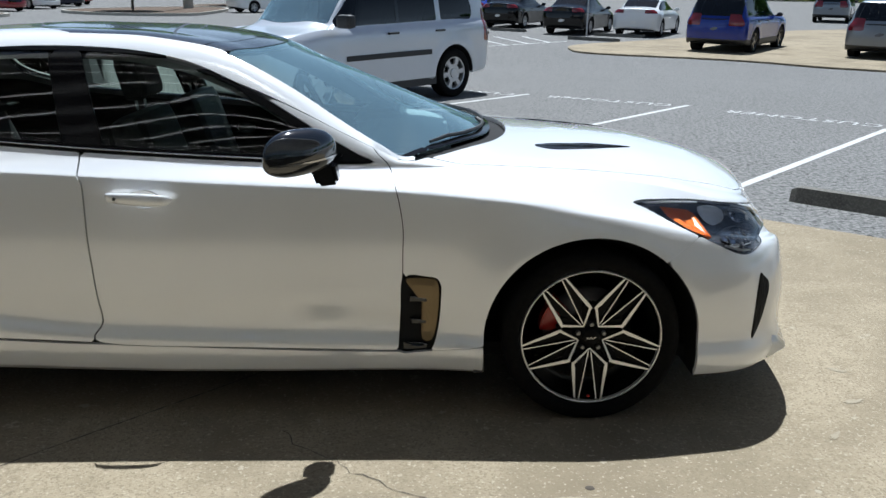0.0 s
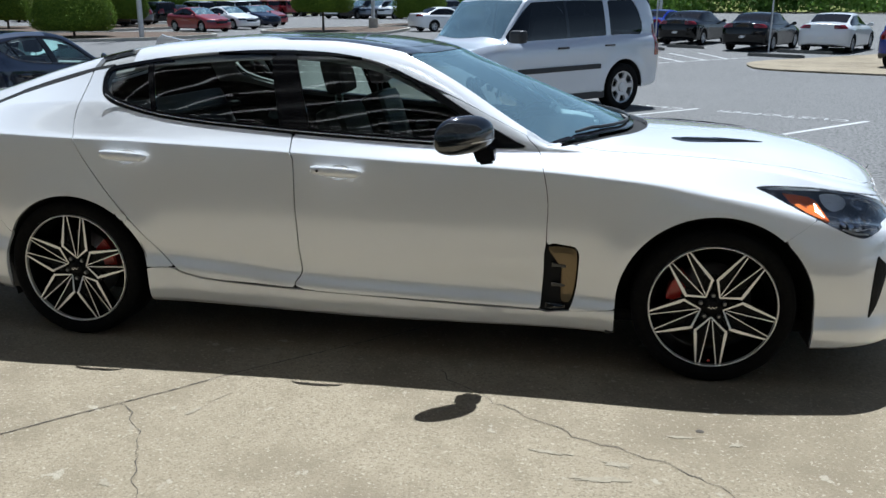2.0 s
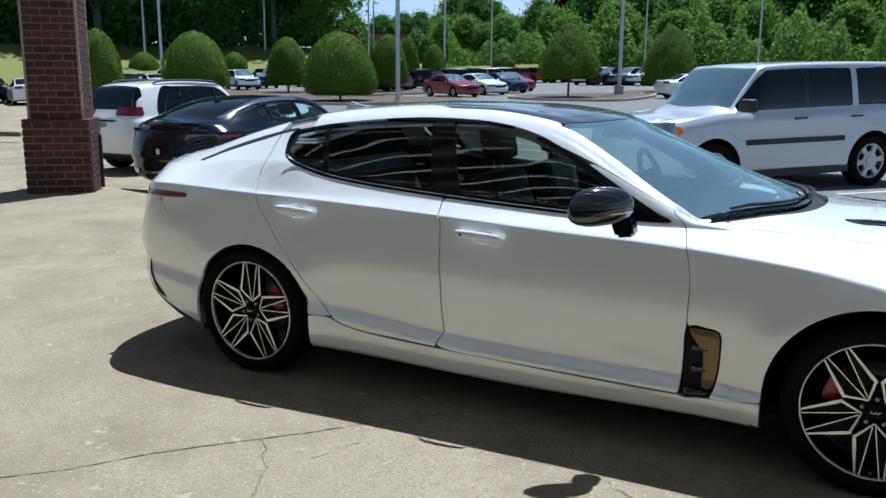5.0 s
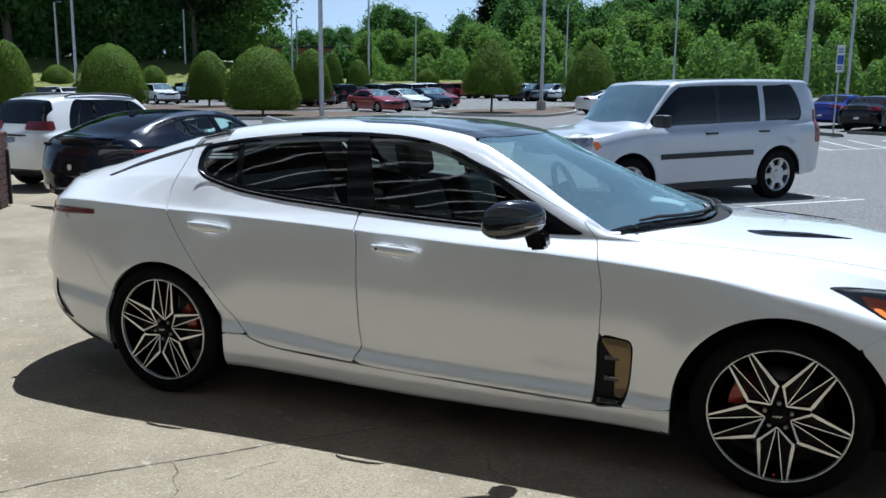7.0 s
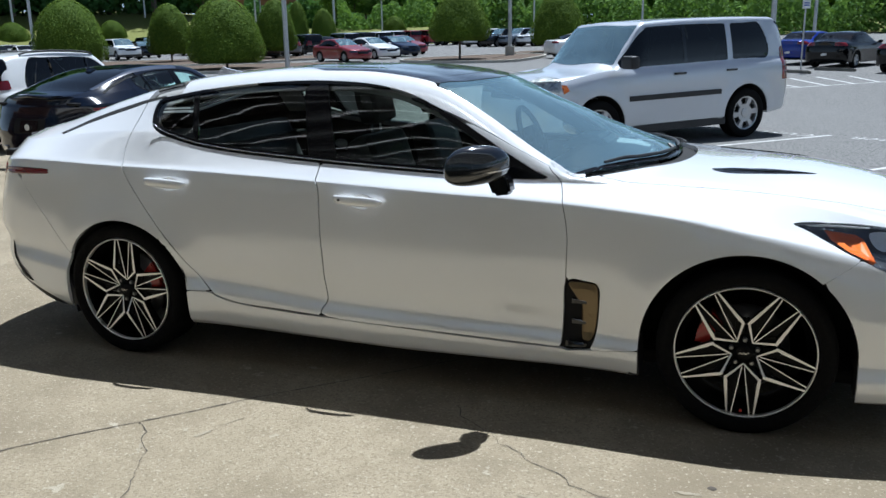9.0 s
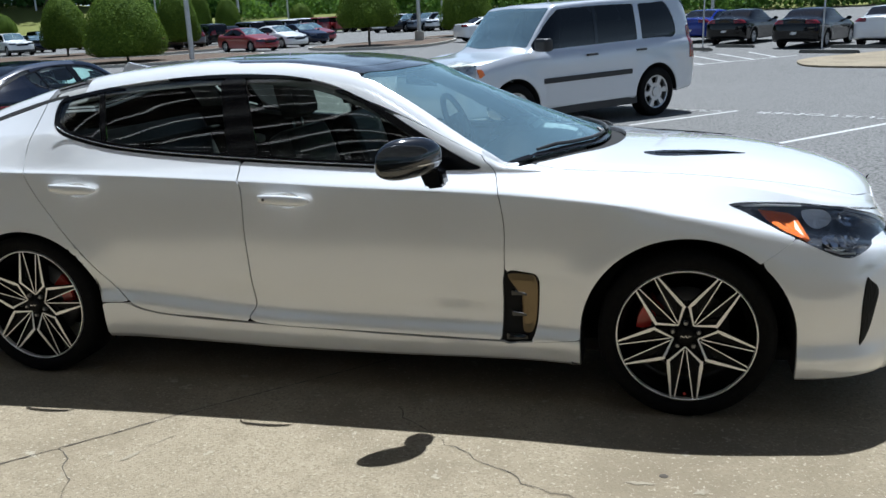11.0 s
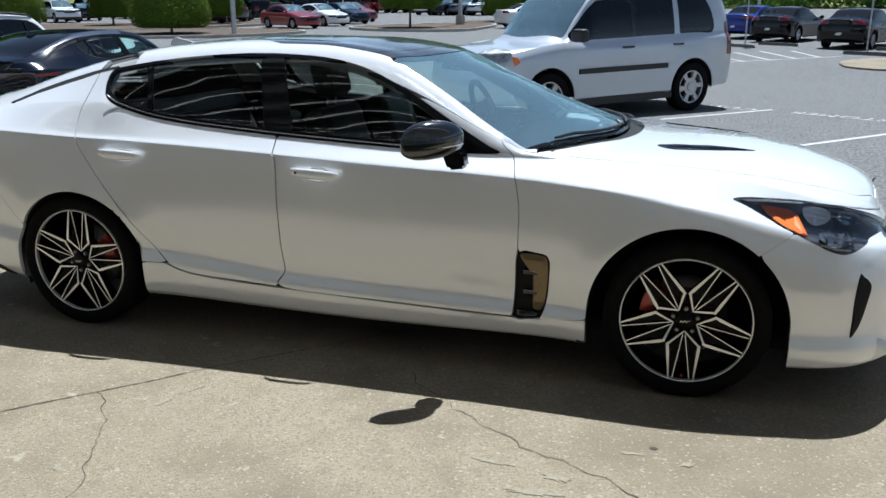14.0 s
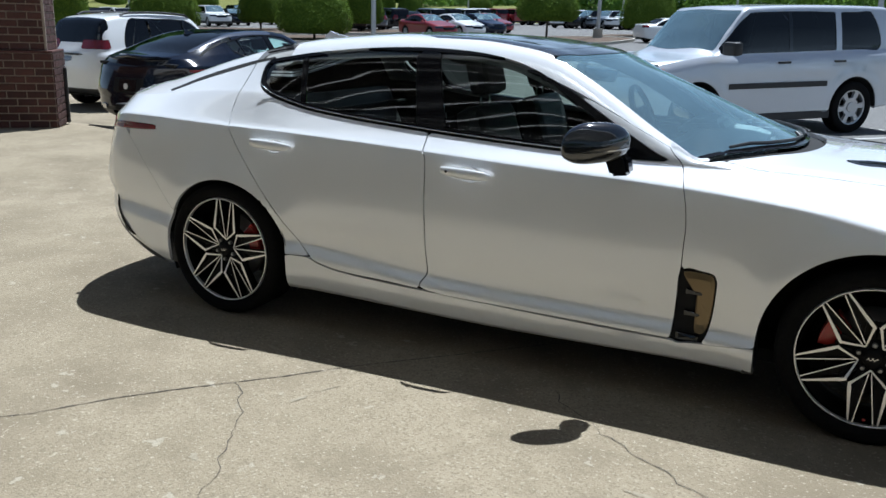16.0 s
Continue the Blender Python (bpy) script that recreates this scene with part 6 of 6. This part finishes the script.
def topiary_crown(h, w, low, seed, n=21000, cone=False):
    r = np.random.RandomState(seed)
    prof = spline([(0, .82), (.06, .95), (.2, 1), (.45, .86), (.68, .62), (.84, .39), (.94, .22), (1, .02)] if cone else [(0, .80), (.06, .95), (.2, 1), (.45, .93), (.68, .76), (.84, .54), (.94, .32), (1, .02)])
    t = r.uniform(0, 1, n * 2)
    keep = r.uniform(0, 1, n * 2) < prof(t) + .15
    t = t[keep][:n]
    q = r.uniform(0, 2 * np.pi, len(t))
    lump = 1 + .05 * np.sin(q * 5 + seed) * np.sin(t * 9) + r.normal(0, .035, len(t))
    rad = w / 2 * prof(t) * lump
    c = np.stack([rad * np.cos(q), rad * np.sin(q), low + t * (h - low)], 1)
    slope = np.gradient(prof(np.linspace(0, 1, 200)), 1 / 199)[(t * 199).astype(int)] * w / 2 / (h - low)
    nm = np.stack([np.cos(q), np.sin(q), -slope], 1)
    nm /= np.linalg.norm(nm, axis=1, keepdims=True)
    v, f = leaves(seed, c, nm + np.array([0, 0, .12]), .085, .34)
    # an inner mass, so that no light shows through
    core, cf = [], []
    m = 18
    for k in range(12):
        tt = k / 11
        for j in range(m):
            a = 2 * np.pi * j / m
            rr = w / 2 * prof(tt) * .92
            core.append((rr * np.cos(a), rr * np.sin(a), low + tt * (h - low) * .97))
    b = len(v)
    for k in range(11):
        for j in range(m):
            cf.append((b + k * m + j, b + k * m + (j + 1) % m, b + (k + 1) * m + (j + 1) % m, b + (k + 1) * m + j))
    return np.concatenate([v, np.array(core)]), f.tolist() + cf


def topiary(at, h, w, seed, low=.35):
    ob = thing("topiary_tree", "clipped dome-shaped evergreen on a short trunk in mulch", "tree", (*at, rise(*at) + .12), 0, "clipped trees")
    v, f = topiary_crown(h, w, low, seed, cone=low > 1 or h == 4.5)
    from_arrays("crown", v, f, LEAF_TOP, ob, "dense sheared green foliage")
    bm = bmesh.new()
    rod(bm, (0, 0, -.15), (.02, .01, low + .3), .075, .06, 9)
    rod(bm, (.02, .01, low + .1), (.12, .05, low + .5), .035, .02, 6)
    part("trunk", bm, BARK, ob)
    return ob


for at, h, w, low in (((-15.2, 43.8), 4.3, 3.44, 1.05), ((-11.7, 54.4), 4.5, 3.6, .5), ((-38.8, 37.9), 4.15, 4.2, .3), ((-36.6, 44.8), 3.9, 2.9, .5), ((-25.15, 34.6), 3.72, 3.9, .3), ((-30.7, 48.9), 4.1, 2.75, .5),
                     ((-40.8, 69.6), 4.6, 2.1, .5), ((-38.6, 70.8), 3.9, 2.4, .5), ((-37.0, 28.6), 3.95, 2.5, .4)):
    topiary(at, h, w, int(abs(at[0] * 10)), low)
for at, h, w in ((away(-46.7, 99), 2.4, 3.2), (away(-41.1, 99), 2.4, 2.9), (away(-23.3, 116), 2.4, 3.1)):
    ob = topiary(at, h, w, int(h * 7 + w), .05)
    ob.location.z += 1.0


def crown(seed, h, w, base, n, size, lumps, cone=0.0):
    """A crown of leaf clumps of uneven size round limbs, with gaps."""
    r = np.random.RandomState(seed)
    c, nm = [], []
    ends = []
    for k in range(lumps):
        t = r.uniform(0, 1) ** .8
        zz = base + (h - base) * (.08 + .86 * t)
        env = (np.sin(np.pi * min(.98, .22 + .74 * t)) ** .7) * (1 - cone) + (1 - t) * cone
        a, rad = r.uniform(0, 2 * np.pi), w / 2 * env * r.uniform(.35, .95)
        p = np.array([np.cos(a) * rad, np.sin(a) * rad, zz])
        ends.append(p)
        s = w * r.uniform(.06, .19)
        m = int(n / lumps * r.uniform(.6, 1.5))
        d = r.normal(0, 1, (m, 3))
        d /= np.linalg.norm(d, axis=1, keepdims=True)
        rr = s * np.abs(r.normal(.9, .7, (m, 1)))
        c.append(p + d * rr * np.array([r.uniform(.7, 1.4), r.uniform(.7, 1.4), r.uniform(.4, .85)]))
        nm.append(d + np.array([0, 0, .5]))
    v, f = leaves(seed, np.concatenate(c), np.concatenate(nm), size, .6, True)
    return v, f, ends


def tree_proto(name, label, seed, h, w, base, n, size, lumps, leaf, cone=0.0, group="woodland trees"):
    ob = thing(name, label, "tree", (0, 0, 0), 0, group)
    v, f, ends = crown(seed, h, w, base, n, size, lumps, cone)
    from_arrays("crown", v, f, leaf, ob)
    bm = bmesh.new()
    rod(bm, (0, 0, -.6), (.1, 0, h * .5), w * .035, w * .022, 9)
    rod(bm, (.1, 0, h * .5), (0, .1, h * .9), w * .022, w * .006, 7)
    for e in ends[:12]:
        z0 = max(base * .7, e[2] - h * .2)
        rod(bm, (.05, 0, z0), tuple(e), w * .010, w * .003, 5, False)
    part("trunk", bm, BARK, ob)
    return ob


kinds = [tree_proto("broadleaf_tree", "tall dark green broadleaf tree at the lot's edge", 3, 15, 9.5, 2.5, 17000, .46, 130, LEAF_A), tree_proto("broadleaf_tree", "tall dark green broadleaf tree at the lot's edge", 5, 13, 8, 2.0, 15000, .42, 115, LEAF_A),
         tree_proto("broadleaf_tree", "lighter green young broadleaf tree at the lot's edge", 8, 9.5, 7, 1.2, 14000, .36, 105, LEAF_B), tree_proto("broadleaf_tree", "lighter green young broadleaf tree at the lot's edge", 9, 7, 6, .8, 11000, .32, 90, LEAF_B),
         tree_proto("pine_tree", "dark tall pine among the woodland", 12, 18, 7.5, 3.0, 17000, .46, 96, LEAF_C, .55)]
rng = random.Random(11)


def plant(kind, az, dist, scale, up=2.0):
    p = away(az, dist)
    m = pose(*p, rise(*p) + up, 0, 0, rng.uniform(0, 360)) @ Matrix.Diagonal((scale, scale, scale * rng.uniform(.92, 1.08), 1))
    if plant.used.add(kind) is None and kind not in plant.done:
        plant.done.add(kind)
        kinds[kind].matrix_world = m
        return kinds[kind]
    ob = copy_thing(kinds[kind], Matrix.Identity(4))
    ob.matrix_world = m
    return ob


plant.used, plant.done = set(), set()
az = -71.0
while az < -35:                        # tall dark wood
    plant(rng.choice((0, 0, 1, 4)), az, rng.uniform(108, 120), rng.uniform(1.25, 1.6), 4.6)
    plant(rng.choice((0, 4, 4)), az + 1.2, rng.uniform(128, 142), rng.uniform(1.6, 1.95), 6.0)
    az += rng.uniform(2.4, 3.2)
az = -69.0
while az < -34:                          # young trees in front of it
    plant(rng.choice((1, 2, 2)), az, rng.uniform(108, 114), rng.uniform(1.0, 1.35), 4.2)
    az += rng.uniform(5, 8)
for az, d, k, sc in ((-33.5, 225, 1, 1.05), (-31.5, 220, 1, .95), (-30.1, 226, 0, .88), (-28.9, 222, 1, 1.0), (-27.6, 228, 0, .85), (-26.4, 155, 1, .92), (-25.2, 150, 0, .85), (-24.1, 152, 1, .9), (-22.9, 148, 2, .95), (-21.9, 150, 2, .9), (-21.0, 146, 1, .85),
                     (-27.3, 140, 3, .8), (-25.9, 136, 3, .9), (-24.6, 134, 3, .8), (-23.3, 132, 3, 1.0)):
    plant(k, az, d, sc * (.84 if az > -25.6 else 1), 3.4)
az = -20.0
while az < 30:                           # wood behind the far row
    plant(rng.choice((0, 1, 1, 2)), az, rng.uniform(134, 148), rng.uniform(.86, 1.12), 2.6)
    plant(rng.choice((0, 1, 1, 4)), az + 1, rng.uniform(156, 172), rng.uniform(.9, 1.2), 3.0)
    az += rng.uniform(2.2, 3.0)
az = -19.0
while az < 30:
    plant(rng.choice((2, 3, 2, 2)), az, rng.uniform(116, 126), rng.uniform(.8, 1.15), 1.6)
    az += rng.uniform(2.4, 3.6)
def undergrowth(az0, az1, dist, n, tall, seed, leaf, size=.95, foot=1.2):
    """Shrubs and brambles that close the wood's foot."""
    r = np.random.RandomState(seed)
    a, d = np.radians(r.uniform(az0, az1, n)), dist + r.uniform(-5, 5, n)
    hump = 1 + .28 * np.sin(a * 61) + .2 * np.sin(a * 133 + 1) + .12 * np.sin(a * 310 + 2)
    h = tall * hump * r.uniform(0, 1, n) ** .8
    x, y = 1 + d * np.sin(a), -4 + d * np.cos(a)
    g = np.array([rise(p, q) for p, q in zip(x, y)]) + foot
    v, f = leaves(seed, np.stack([x, y, g + h], 1), np.stack([-np.sin(a), -np.cos(a), .6 + 0 * a], 1), size, .6, True)
    ob = from_arrays("undergrowth", v, f, leaf)
    tagged(ob, "dense dark green shrubs at the wood's foot", "shrubs", kind="stuff")


undergrowth(-73, -35, 116, 30000, 7.5, 21, LEAF_A, .6, 4.6)
undergrowth(-33, -17, 172, 16000, 6.0, 22, LEAF_A, .9)
undergrowth(-27, -18, 130, 9000, 4.0, 26, LEAF_B, .5)
undergrowth(-18, 32, 116, 46000, 6.0, 23, LEAF_B, .5, .2)
undergrowth(-19, 32, 152, 40000, 12.0, 24, LEAF_A, .8)
undergrowth(-73, -35, 134, 36000, 20.0, 25, LEAF_C, 1.2, 5.0)
for k in range(14):                      # trees off to the sides, seen in reflections
    plant(rng.choice((0, 1)), 40 + k * 8, rng.uniform(90, 120), 1.2, -.2)


def pole(at, h, r=.1, heads=1, base=True, turn=0):
    ob = thing("light_pole", "grey steel car-park lighting pole on a concrete foot", "street lamp", (*at, rise(*at)), turn, "car-park light poles")
    bm = bmesh.new()
    rod(bm, (0, 0, 0), (0, 0, h), r, r * .75, 12)
    part("pole", bm, GALV, ob)
    if base:
        bm = bmesh.new()
        lathe(bm, [(.30, 0), (.30, .66), (.28, .70), (.001, .70)], "z", 20)
        part("foot", bm, KERB, ob, "round concrete foot")
    for k in range(heads):
        s = 1 if k == 0 else -1
        bm = boxed((s * .5 - .28, -.13, h - .02), (s * .5 + .28, .13, h + .10), .03)
        rod(bm, (0, 0, h + .02), (s * .4, 0, h + .04), .03, n=8)
        part("lamp_head", bm, LAMPGREY, ob)
    return ob


for az, d, h, r, base in ((-30.2, 45, 11, .13, False), (-15.4, 55, 11, .13, True), (-45.6, 75, 11, .13, False), (-46.6, 100, 10, .13, False), (-39.1, 110, 10.4, .13, False), (-27.2, 90, 11, .13, False), (-24.1, 115, 10.8, .12, False),
                         (-32.3, 105, 11, .12, False), (-32, 130, 11, .12, False), (-14, 105, 11, .12, False), (-7, 95, 11, .12, False), (1.2, 48, 11, .14, False), (3.4, 75, 11, .14, False)):
    pole(away(az, d), h, r, 1, base, 30)

# blue and white bay signs
SIGNBLUE = material("sign_blue", (.02, .09, .4), .4)


def bay_sign(at):
    ob = thing("parking_sign", "white and blue bay sign on a thin steel post", "sign", (*at, rise(*at)), 30, "bay signs")
    bm = bmesh.new()
    rod(bm, (0, 0, 0), (0, 0, 3.3), .03, n=8)
    part("post", bm, GALV, ob)
    part("sign_plate", boxed((-.16, -.05, 2.35), (.16, -.035, 3.35), .004), WHITEBAR, ob)
    part("blue_field", boxed((-.13, -.06, 2.66), (.13, -.052, 2.98), .002), SIGNBLUE, ob)
    for z in (3.2, 3.1, 2.55, 2.47):
        part("text_bar", boxed((-.11, -.06, z - .02), (.11, -.052, z + .02)), SIGNBLUE, ob)


bay_sign((2.95, 31.0))
bay_sign((7.0, 29.4))
